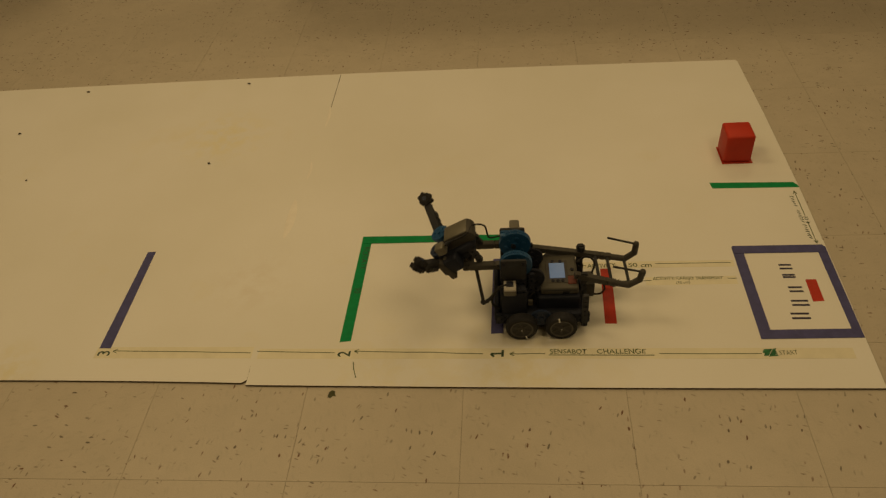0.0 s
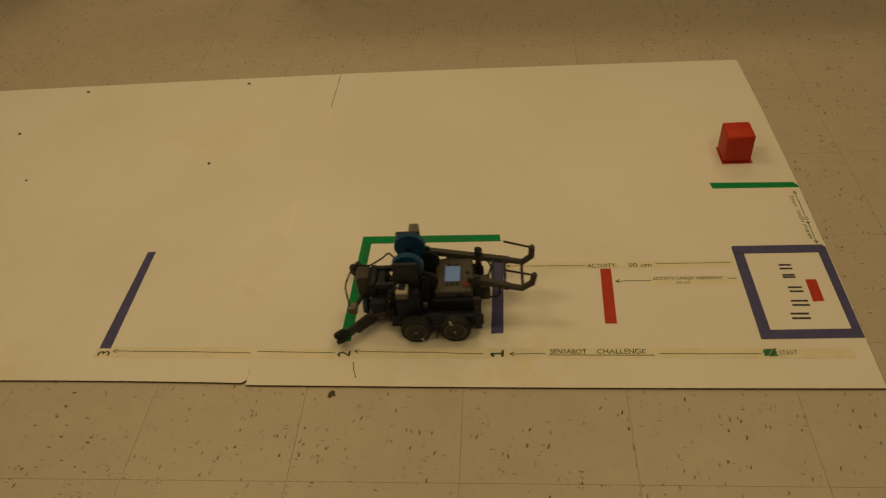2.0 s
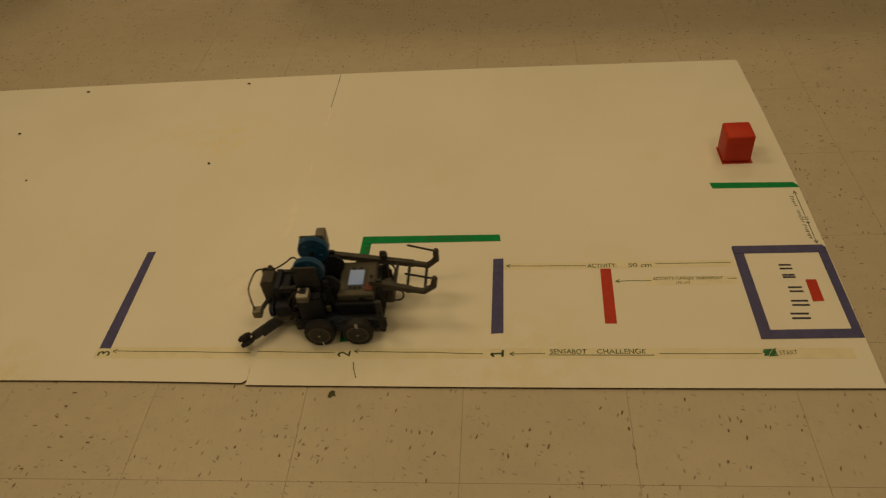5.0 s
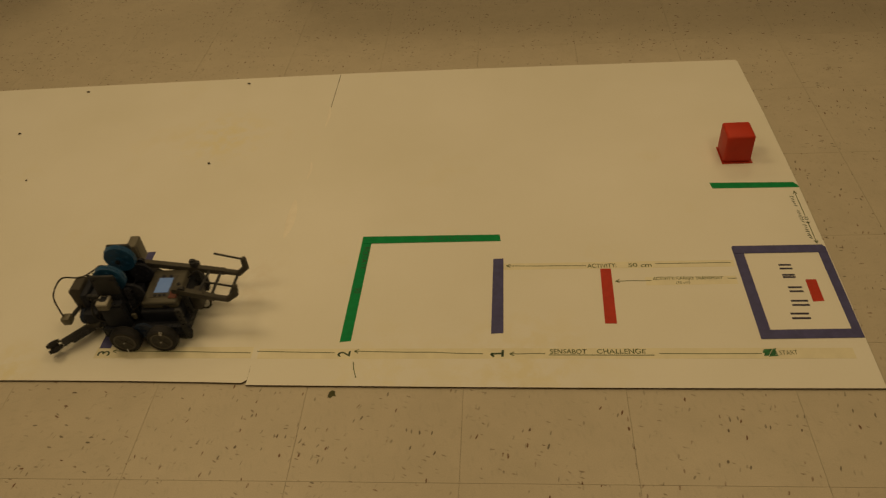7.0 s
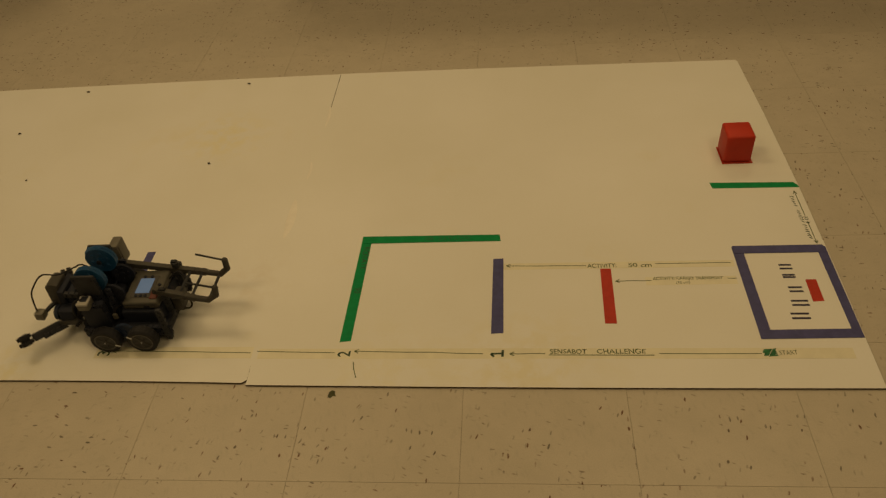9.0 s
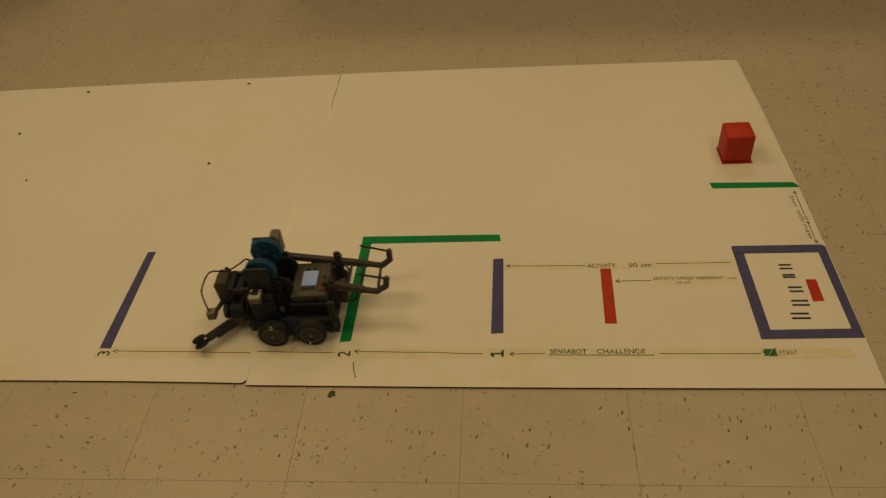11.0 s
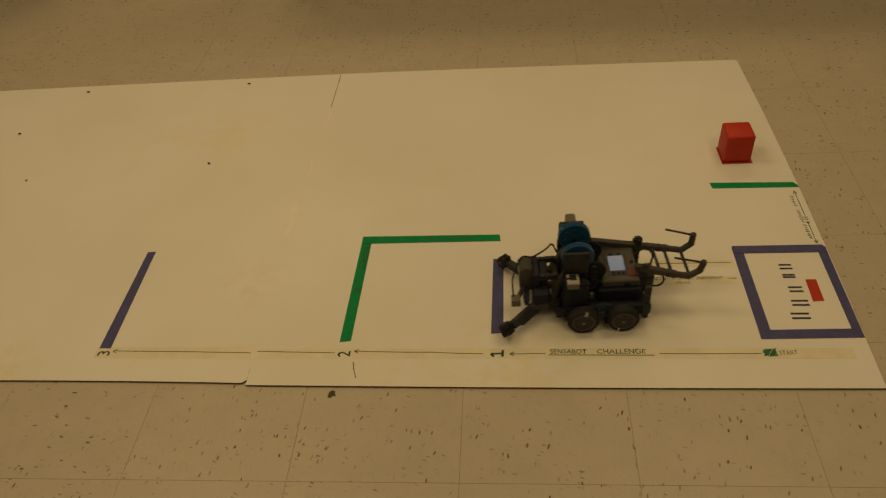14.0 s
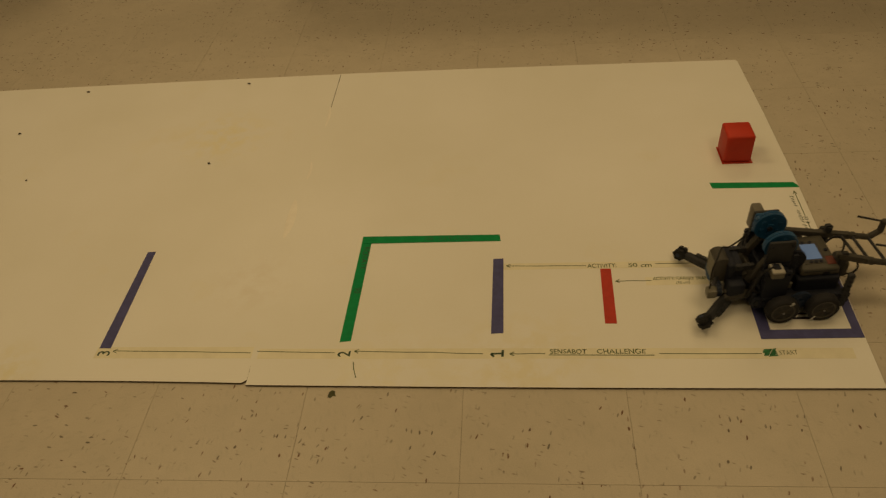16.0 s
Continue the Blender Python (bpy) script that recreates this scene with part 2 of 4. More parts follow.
def strip(bm, a, b, width, z0, z1, ragged=0.0):
    """A flat strip on the board between two points."""
    a, b = Vector((a[0], a[1], 0)), Vector((b[0], b[1], 0))
    d = (b - a).normalized()
    s = Vector((-d.y, d.x, 0)) * width / 2
    n = max(2, int((b - a).length / 0.03)) if ragged else 2
    lo, hi = [], []
    for i in range(n):
        p = a + (b - a) * i / (n - 1)
        lo.append(p - s * (1 + random.uniform(-ragged, ragged)))
        hi.append(p + s * (1 + random.uniform(-ragged, ragged)))
    outline = lo + hi[::-1]
    bot = [bm.verts.new((p.x, p.y, z0)) for p in outline]
    top = [bm.verts.new((p.x, p.y, z1)) for p in outline]
    for i in range(n - 1):
        j, k = 2 * n - 1 - i, 2 * n - 2 - i
        bm.faces.new((top[i], top[i + 1], top[k], top[j]))
    for i in range(2 * n):
        k = (i + 1) % (2 * n)
        bm.faces.new((bot[i], bot[k], top[k], top[i]))
    return bm


# ---- the room ----
X0, X1, Y0, Y1, TOP = -4.6, 2.6, -3.2, 4.6, 2.7


def wall(name, lo, hi, material=None):
    return tagged(part(name, box(bmesh.new(), lo, hi), material or WALL), "plain painted wall, unseen, added around the room's floor", "wall", kind="structure")


# four unseen walls close the room
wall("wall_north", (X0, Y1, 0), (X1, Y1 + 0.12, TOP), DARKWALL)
wall("wall_south", (X0, Y0 - 0.12, 0), (X1, Y0, TOP))
wall("wall_west", (X0 - 0.12, Y0, 0), (X0, Y1, TOP))
wall("wall_east", (X1, Y0, 0), (X1 + 0.12, Y1, TOP))
# unseen block added to shade the floor's far edge, slightly askew to the board
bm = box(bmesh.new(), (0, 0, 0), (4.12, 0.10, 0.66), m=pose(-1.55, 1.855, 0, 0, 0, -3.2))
tagged(part("shade_block_east", bm, DARKWALL), "plain painted wall, unseen, added around the room's floor", "wall", kind="structure")
# second unseen block, for the shade in the floor's far left corner
wall("shade_block_west", (X0, 2.02, 0), (-2.45, 2.12, 0.76), DARKWALL)
tagged(part("ceiling", box(bmesh.new(), (X0, Y0, TOP), (X1, Y1, TOP + 0.1)), CEIL), "plain off-white ceiling with light panels below it", "ceiling", kind="structure")
floor = tagged(part("floor", box(bmesh.new(), (X0, Y0, -0.1), (X1, Y1, -0.0012)), GROUT), "beige vinyl tile floor with dark flecks", "floor", kind="structure")

# ---- the two board sheets ----
ZB = 0.005


def board(name, outline, label):
    bm = bmesh.new()
    n = len(outline)
    bot = [bm.verts.new((x, y, 0.0003)) for x, y in outline]
    top = [bm.verts.new((x, y, ZB)) for x, y in outline]
    bm.faces.new(top), bm.faces.new(bot)
    for i in range(n):
        bm.faces.new((bot[i], bot[(i + 1) % n], top[(i + 1) % n], top[i]))
    ob = tagged(part(name, bm, BOARD), label, "board")
    ob.data.materials.append(RAW_EDGE)
    for f in ob.data.polygons:
        if abs(f.normal.z) < 0.5:
            f.material_index = 1
    return ob


def wavy(a, b, n, bow):
    """Points from a to b with a slight bow across."""
    out = []
    for i in range(n):
        t = i / n
        out.append((a[0] + (b[0] - a[0]) * t, a[1] + (b[1] - a[1]) * t + bow * math.sin(math.pi * t)))
    return out


SEAM_B, SEAM_T = -1.2121, -1.2130
right_board = board("game_board", wavy((SEAM_B, -0.0015), (0.0005, -0.0045), 12, -0.0022) + [(0.0005, -0.0045), (0.0055, 0.28), (0.0065, 0.58), (0.002, 0.9), (-0.007, 1.188), (-0.012, 1.1955)]
                    + wavy((-0.012, 1.1955), (SEAM_T, 1.2015), 8, 0.003) + [(SEAM_T, 1.2015), (SEAM_T + 0.001, 1.05), (SEAM_B, 0.6)],
                    "white melamine hardboard sheet with tape lines and marker writing")
left_board = board("game_board", [(-2.43, 0.014), (-2.1, 0.0115)] + wavy((-1.74, 0.0085), (-1.2125, 0.0035), 6, 0.0015) + [(-1.222, 0.0035), (-1.2125, 0.0105), (-1.2125, 0.6), (-1.2132, 1.0), (-1.2146, 1.2)]
                   + wavy((-1.2146, 1.2), (-2.43, 1.173), 8, 0.002) + [(-2.43, 1.173)],
                   "white melamine hardboard sheet butted against another")


# the seam is taped over with worn clear tape
bm = bmesh.new()
strip(bm, (-1.2120, 0.045), (-1.2137, 1.00), 0.012, ZB, ZB + 0.0001, 0.1)
part("seam_tape", bm, BOARD, left_board, "worn clear tape over the seam")


def glare_crease(x, y0, y1, width, tall):
    """A long lifted clear-tape crease, paled to paint in glare, tapering to both ends."""
    bm = bmesh.new()
    rows = []
    n = 14
    for i in range(n + 1):
        t = i / n
        w, h = width * math.sin(math.pi * t) ** 0.7 + 0.0004, tall * math.sin(math.pi * t)
        cx, cy = x + 0.004 * math.sin(3.0 * t) - 0.003 * t, y0 + (y1 - y0) * t
        rows.append([bm.verts.new((cx + w * k, cy, ZB + 0.0002 + h * (1 - k * k))) for k in (-1, -0.5, 0, 0.5, 1)])
    for a, b in zip(rows, rows[1:]):
        for k in range(4):
            bm.faces.new((a[k], a[k + 1], b[k + 1], b[k]))
    return part("glare_crease", bm, GLARE_TAPE, left_board, "lifted crease in the clear tape, seam glare painted in its pale colour", smooth=True)


# paler than the board: the streak of glare on the seam is in the colour
GLARE_TAPE = plain("glare_pale_tape", (0.80, 0.79, 0.75), 0.36, 0.04, 300.0, 40.0)
glare_crease(-1.2290, 0.4300, 0.5800, 0.0110, 0.0014)
glare_crease(-1.2180, 0.6600, 0.7400, 0.0035, 0.0008)
glare_crease(-1.2130, 0.9000, 1.0150, 0.0040, 0.0007)


# ---- tape lines ----
def tape_shape(corners, material, label, z=ZB):
    bm = bmesh.new()
    bot = [bm.verts.new((x, y, z)) for x, y in corners]
    top = [bm.verts.new((x, y, z + 0.0006)) for x, y in corners]
    bm.faces.new(top)
    n = len(corners)
    for i in range(n):
        bm.faces.new((bot[i], bot[(i + 1) % n], top[(i + 1) % n], top[i]))
    return tagged(part("tape_strip", bm, material), label, "tape", "tape lines on the board")


start_label = "dark blue tape side of the start square on the board"
tape_shape([(-0.1953, 0.3774), (-0.1930, 0.3805), (-0.173, 0.362), (-0.1705, 0.1350), (-0.1935, 0.1125)], BLUE_TAPE, start_label)
tape_shape([(0.0015, 0.1150), (-0.0160, 0.1385), (-0.0155, 0.357), (-0.0005, 0.381), (0.0042, 0.374)], BLUE_TAPE, start_label)
tape_shape([(-0.1920, 0.1125), (0.0008, 0.1155), (0.0000, 0.1385), (-0.1922, 0.1355)], BLUE_TAPE, start_label, ZB + 0.0007)
tape_shape([(-0.1910, 0.3565), (0.0002, 0.3575), (-0.0005, 0.3812), (-0.1928, 0.3805)], BLUE_TAPE, start_label, ZB + 0.0007)
tape_shape([(-0.7253, 0.1291), (-0.6999, 0.1305), (-0.7005, 0.3511), (-0.7235, 0.3497)], BLUE_TAPE, "dark blue tape line marked one on the board")
tape_shape([(-1.5568, 0.0924), (-1.5315, 0.0923), (-1.5372, 0.3910), (-1.5566, 0.3895)], BLUE_TAPE, "dark blue tape line marked three on the board")
tape_shape([(-0.4922, 0.1552), (-0.4683, 0.1550), (-0.4649, 0.3142), (-0.4882, 0.3146)], RED_TAPE, "short red tape line on the white board")
tape_shape([(-0.0677, 0.2120), (-0.0452, 0.2133), (-0.0441, 0.2748), (-0.0657, 0.2751)], RED_TAPE, "small red tape patch inside the blue square")
green_side = tape_shape([(-1.0387, 0.1077), (-1.0153, 0.1106), (-1.0116, 0.4071), (-1.0122, 0.4315), (-1.0344, 0.4315)], GREEN_TAPE, "green tape line marked two with faint marker writing")
green_top = tape_shape([(-1.0344, 0.4075), (-0.7072, 0.4099), (-0.7100, 0.4315), (-1.0344, 0.4318)], GREEN_TAPE, "green tape strip with faint marker writing", ZB + 0.0007)
tape_shape([(-0.1951, 0.5863), (0.0060, 0.5845), (0.0055, 0.5905), (-0.0025, 0.6040), (-0.1988, 0.6086)], GREEN_TAPE, "short green tape strip running to the board's edge")

# ---- marker lines and writing ----
ZI = ZB + 0.0004


def line(points, parent=None, width=0.0017, material=None, name="marker_line"):
    bm = bmesh.new()
    for a, b in zip(points, points[1:]):
        strip(bm, a, b, width, ZB, ZI)
    return part(name, bm, material or INK_GREEN, parent or right_board)


def arrow(a, b, head=0.009, parent=None):
    """A hand-drawn line from b to its arrowhead at a."""
    a2, b2 = Vector(a), Vector(b)
    d = (b2 - a2).normalized()
    s = Vector((-d.y, d.x))
    n = 5
    pts = [a2 + (b2 - a2) * i / n + s * random.uniform(-0.0009, 0.0009) for i in range(n + 1)]
    line([tuple(p) for p in pts], parent)
    line([tuple(a2 + d * head + s * head * 0.55), a, tuple(a2 + d * head - s * head * 0.55)], parent)


def writing(text, x, y, size, turn=0, material=None, parent=None, wide=1.0, bold=0.0, z=ZI):
    """Letters laid flat on the board, their baseline's start at x, y."""
    cur = bpy.data.curves.new("writing", "FONT")
    cur.body, cur.size, cur.offset = text, size, bold
    tmp = new("writing", cur)
    dg = bpy.context.evaluated_depsgraph_get()
    mesh = bpy.data.meshes.new_from_object(tmp.evaluated_get(dg))
    bpy.data.objects.remove(tmp)
    m = pose(x, y, z, 0, 0, turn) @ Matrix.Diagonal((wide, 1, 1, 1))
    mesh.transform(m)
    for v in mesh.vertices:
        w = noise.noise_vector(v.co * 75) * 0.0013 + noise.noise_vector(v.co * 300) * 0.0003
        v.co.x, v.co.y = v.co.x + w.x, v.co.y + w.y
    mesh.materials.clear()
    mesh.materials.append(material or INK_GREEN)
    ob = new("writing", mesh)
    ob.parent = parent or right_board
    return ob


def film_strip(a, b, width, parent):
    bm = bmesh.new()
    strip(bm, a, b, width, ZB, ZB + 0.00015)
    return part("clear_tape", bm, TAPE_FILM, parent)


film_strip((-1.205, 0.0775), (-0.030, 0.0775), 0.026, right_board)
film_strip((-1.560, 0.0805), (-1.218, 0.0805), 0.030, left_board)
film_strip((-0.395, 0.2745), (-0.205, 0.2765), 0.024, right_board)
film_strip((-0.700, 0.3245), (-0.200, 0.3270), 0.020, right_board)
arrow((-1.5234, 0.0847), (-1.222, 0.0800), parent=left_board)
line([(-1.2085, 0.0838), (-1.13, 0.0815), (-1.0447, 0.0797)])
arrow((-1.0041, 0.0835), (-0.7404, 0.0776))
arrow((-0.6873, 0.0762), (-0.6168, 0.0775))
line([(-0.6100, 0.0735), (-0.405, 0.0728)], width=0.0020)
line([(-0.3950, 0.0769), (-0.30, 0.0760), (-0.2015, 0.0767)])
writing("SENSABOT", -0.6075, 0.0765, 0.0165, 0, INK_GREEN, wide=0.90, bold=0.0002)
writing("CHALLENGE", -0.5155, 0.0768, 0.0165, 0, INK_GREEN, wide=1.03, bold=0.0002)
writing("START", -0.1690, 0.0740, 0.0150, 0, INK_GREEN, wide=0.80)
arrow((-0.6945, 0.3272), (-0.5181, 0.3245))
writing("ACTIVITY:", -0.5150, 0.3185, 0.0165, 0, wide=0.86, bold=0.0002)
writing("50 cm", -0.4270, 0.3190, 0.0165, 0, wide=1.27, bold=0.0002)
line([(-0.3670, 0.3284), (-0.2067, 0.3292)])
arrow((-0.4591, 0.2760), (-0.3826, 0.2768))
writing("ACTIVITY: CARGO TRANSPORT", -0.3790, 0.2785, 0.0125, 0, wide=0.825, bold=0.0002)
writing("(38 cm)", -0.3330, 0.2660, 0.0115, 0, wide=0.85)
line([(-0.2227, 0.2812), (-0.2041, 0.2808)])
line([(-0.0094, 0.5709), (-0.0093, 0.4800)])
line([(-0.0094, 0.4600), (-0.0097, 0.3861)])
line([(-0.0135, 0.5600), (-0.0094, 0.5709), (-0.0060, 0.5600)])
line([(-0.0135, 0.3960), (-0.0097, 0.3861), (-0.0060, 0.3960)])
for a, b in ((0.5520, 0.5120), (0.5000, 0.4560), (0.4500, 0.4000)):
    n = int((a - b) / 0.0068)
    for i in range(n):
        y, w = a - (a - b) * (i + 0.5) / n, random.uniform(0.003, 0.0052)
        x = -0.0205 + 0.0030 * (0.552 - y) / 0.152
        kink = random.uniform(-0.0025, 0.0025)
        line([(x - w, y + 0.0018), (x + random.uniform(-0.002, 0.002), y + kink), (x + w * 0.6, y - 0.0020)], width=0.0021, material=INK_DARK, name="script_mark")
for y in (0.4760, 0.4690, 0.4580):
    line([(-0.0135, y), (-0.0095, y - 0.003), (-0.0050, y - 0.001)], width=0.0022, material=INK_DARK, name="script_mark")
for text, x, y, owner in (("2", -1.0120, 0.0685, right_board), ("3", -1.5290, 0.0710, left_board)):
    writing(text, x, y, 0.036, 90, INK_DARK, owner, wide=0.85, bold=0.0004)
line([(-1.0020, 0.0560), (-0.9985, 0.0380), (-0.9910, 0.0166)], width=0.0018)
# green scribble square beside the start word
bm = bmesh.new()
for i in range(14):
    y = 0.0700 + 0.0013 * i
    cutx = -0.1905 + 0.0009 * i
    if i > 1:
        strip(bm, (-0.1965 + random.uniform(-0.003, 0.002), y - 0.001), (cutx - 0.0012, y), 0.0021, ZB, ZI + 0.00002 * i)
    strip(bm, (cutx + 0.0012, y), (-0.1745 + random.uniform(-0.003, 0.003), y + 0.002), 0.0021, ZB, ZI + 0.00002 * i)
part("scribble", bm, plain("green_scribble", (0.006, 0.13, 0.045), 0.6, 0.6, 500.0, 220.0), right_board)
# broad blue strokes inside the square
for x, y, tall, wide in ((-0.1030, 0.1730, 0.036, 0.0062), (-0.0940, 0.2085, 0.034, 0.0058), (-0.0925, 0.2470, 0.028, 0.0058), (-0.0960, 0.2860, 0.026, 0.0034), (-0.0960, 0.3140, 0.026, 0.0056)):
    for k in (-1, 1):
        line([(x - tall / 2, y + k * wide), (x + tall / 2, y + k * wide)], width=0.0050, material=INK_BLUE, name="marker_stroke")
line([(-0.7015, 0.0690), (-0.7010, 0.0860)], width=0.0048, material=INK_DARK, name="writing")
line([(-0.7000, 0.0775), (-0.7255, 0.0765), (-0.7185, 0.0690)], width=0.0042, material=INK_DARK, name="writing")
writing("ROTATE", -1.0265, 0.3960, 0.0190, -90, INK_DARK, green_side, wide=1.05, z=ZB + 0.0009)
writing("90", -1.0285, 0.2650, 0.0190, -90, INK_DARK, green_side, wide=1.05, z=ZB + 0.0009)
writing("ROTATE  90", -0.7780, 0.4275, 0.0180, 180, INK_FAINT, green_top, wide=1.1, z=ZB + 0.0016)
for i in range(5):
    line([(-0.0600 + 0.0004 * i, 0.2260 + 0.008 * i), (-0.0520 + 0.0004 * i, 0.2290 + 0.008 * i)], width=0.0018, material=INK_DARK, name="script_mark")


# ---- red cube ----
def red_cube():
    bm = box(bmesh.new(), (-0.034, -0.034, 0.0015), (0.034, 0.034, 0.078), 0.006, segs=3)
    cube = part("toy_cube", bm, RED, smooth=True)
    cube.matrix_world = pose(-0.1175, 0.7210, ZB, 0, 0, 1)
    tagged(cube, "red plastic cube with rounded edges on the board", "cube")
    part("base_flange", box(bmesh.new(), (-0.036, -0.038, 0), (0.038, 0.034, 0.0016)), RED_TAPE, cube, "dark red flat base rim")
    return cube


red_cube()


# ---- scraps ----
def crumb(x, y, r, material, name="crumb", label="small dark crumb lying on the white board", z=ZB, flat=0.5):
    bm = bmesh.new()
    bmesh.ops.create_icosphere(bm, subdivisions=2, radius=r)
    for v in bm.verts:
        k = 1 + 0.45 * noise.noise(v.co / r * 1.3 + Vector((x * 50, y * 50, 0)))
        v.co = Vector((v.co.x * k * 1.4, v.co.y * k, v.co.z * k * flat))
    low = min(v.co.z for v in bm.verts)
    ob = part(name, bm, material, smooth=True)
    ob.matrix_world = pose(x, y, z - low, 0, 0, random.uniform(0, 180))
    return tagged(ob, label, name.replace("_", " "))

for x, y, r in ((-2.1518, 0.9179, 0.0034), (-2.0306, 1.1457, 0.0036), (-1.5031, 1.1609, 0.0036), (-1.5096, 0.7434, 0.0030), (-2.0161, 0.6875, 0.0022)):
    tagged(crumb(x, y, r, CRUMB), group="crumbs on the board")


def leaf_scrap(x, y):
    """A torn dry flake, curled up on one side."""
    bm = bmesh.new()
    rim = [(-0.009, -0.003, 0.0006), (-0.004, 0.005, 0.0030), (0.003, 0.007, 0.0044), (0.008, 0.004, 0.0030), (0.006, -0.002, 0.0012), (0.008, -0.007, 0.0004), (0.002, -0.004, 0.0008), (-0.004, -0.007, 0.0004)]
    mid = (0.0005, 0.0005, 0.0010)
    low = [bm.verts.new(p) for p in rim]
    up = [bm.verts.new((a, b, c + 0.0006)) for a, b, c in rim]
    c0, c1 = bm.verts.new(mid), bm.verts.new((mid[0], mid[1], mid[2] + 0.0006))
    for k in range(len(rim)):
        n = (k + 1) % len(rim)
        bm.faces.new((up[k], up[n], c1)), bm.faces.new((low[n], low[k], c0)), bm.faces.new((low[k], low[n], up[n], up[k]))
    ob = part("leaf_scrap", bm, SCRAP)
    ob.matrix_world = pose(x, y, -0.0003, 0, 0, 20)
    return tagged(ob, "dry curled greenish scrap on the vinyl floor", "leaf scrap")


leaf_scrap(-1.0342, -0.0207)



# ---- the robot: x to its rear, y across, z up; its first wheel pair stands about the origin ----
robot = tagged(new("robot"), "dark grey and blue toy robot with wheels and claw arm", "robot")
robot.scale = (0.988, 0.988, 0.988)
PIVOT = (-0.0516, 0.0, 0.1575)
MID_Y = 0.1008
WHEEL_R = 0.032


def side_chassis(y, s):
    bm = bmesh.new()
    beam(bm, 15, 2, 0.007, pose(-0.086, y, 0.0345))
    part("chassis_rail", bm, BLACK, robot)
    for x in (-0.040, 0.040):
        part("axle_collar", rod(bmesh.new(), (x, y - 0.010, 0.037), (x, y + 0.010, 0.037), 0.006, 16), BLACK, robot)
    bm = gear(bmesh.new(), y + s * 0.006 - 0.003, y + s * 0.006 + 0.003, 0.0210, 36, pose(0.0, 0, 0.048))
    part("drive_gear", bm, NAVY, robot)


side_chassis(0.0300, -1)
side_chassis(0.1716, 1)


def wheel(x, y, s):
    """A tyre round the axle line, with its rim, hub cap and a white tape mark."""
    bm = bmesh.new()
    prof = [(-0.0105, 0.0235), (-0.0105, 0.0290), (-0.0075, 0.0316), (0.0, WHEEL_R), (0.0075, 0.0316), (0.0105, 0.0290), (0.0105, 0.0235)]
    n = 48
    rings = []
    for k in range(n):
        a = 2 * math.pi * k / n
        rings.append([bm.verts.new(((r + (0.0006 if 0 < i < 6 and k % 2 else 0)) * math.cos(a), yy, (r + (0.0006 if 0 < i < 6 and k % 2 else 0)) * math.sin(a))) for i, (yy, r) in enumerate(prof)])
    for k in range(n):
        a, b = rings[k], rings[(k + 1) % n]
        for i in range(len(prof)):
            j = (i + 1) % len(prof)
            bm.faces.new((a[i], a[j], b[j], b[i]))
    w = part("wheel", bm, RUBBER, robot, "black rubber tyre")
    w.matrix_basis = pose(x, y, 0.037)
    bm = bmesh.new()
    rod(bm, (0, -0.0085, 0), (0, 0.0085, 0), 0.0236, 40)
    part("rim", bm, RIM, w, "dark grey spoked rim")
    bm = bmesh.new()
    for k in range(40):
        a, b = 2 * math.pi * k / 40, 2 * math.pi * (k + 1) / 40
        r0, r1 = 0.0205, 0.0236
        q = [(r0 * math.cos(a), r0 * math.sin(a)), (r1 * math.cos(a), r1 * math.sin(a)), (r1 * math.cos(b), r1 * math.sin(b)), (r0 * math.cos(b), r0 * math.sin(b))]
        prism(bm, q, s * 0.0102, s * 0.0080)
    part("rim_ring", bm, MID, w, "grey rim ring")
    bm = bmesh.new()
    for k in range(6):
        a = math.pi / 3 * k + 0.2
        box(bm, (0.005, s * 0.0096, -0.0022), (0.0205, s * 0.0080, 0.0022), 0.0, pose(0, 0, 0, 0, math.degrees(a), 0))
    part("spoke_disc", bm, GREY2, w)
    part("hub_cap", rod(bmesh.new(), (0, s * 0.0080, 0), (0, s * 0.0112, 0), 0.0062, 16), GREY2, w)
    part("axle_end", rod(bmesh.new(), (0, s * 0.0112, 0), (0, s * 0.0128, 0), 0.0017, 8), STEEL, w, "bright steel axle end")
    part("tape_mark", box(bmesh.new(), (0.0210, s * 0.0100, -0.0013), (0.0322, s * 0.0113, 0.0013), 0.0), WHITE, w, "white tape mark on the tyre")
    return w


# angle of each white mark at the start, counter-clockwise from the rear
wheels = [(wheel(x, y, s), x, y, a) for x, y, s, a in ((-0.040, 0.0110, -1, -67), (0.040, 0.0110, -1, 101), (-0.040, 0.1906, 1, 20), (0.040, 0.1906, 1, 150))]

# chassis core: battery box, drive motors and cross beams under the controller
part("battery_box", box(bmesh.new(), (-0.006, 0.046, 0.046), (0.080, 0.156, 0.0825), 0.004), BLACK, robot, "black battery box")
for y0, y1 in ((0.040, 0.094), (0.108, 0.162)):
    part("drive_motor", box(bmesh.new(), (-0.082, y0, 0.042), (-0.030, y1, 0.070), 0.004), BLACK, robot, "black drive motor")
for x in (-0.086, 0.088):
    bm = bmesh.new()
    beam(bm, 12, 1, 0.007, pose(x, 0.032, 0.040, 0, 0, 90))
    part("cross_beam", bm, GREY, robot)
part("front_bumper", box(bmesh.new(), (-0.094, 0.036, 0.026), (-0.084, 0.166, 0.062), 0.003), BLACK, robot)


part("underbody", box(bmesh.new(), (-0.084, 0.036, 0.022), (0.088, 0.166, 0.050), 0.004), BLACK, robot, "black underbody")


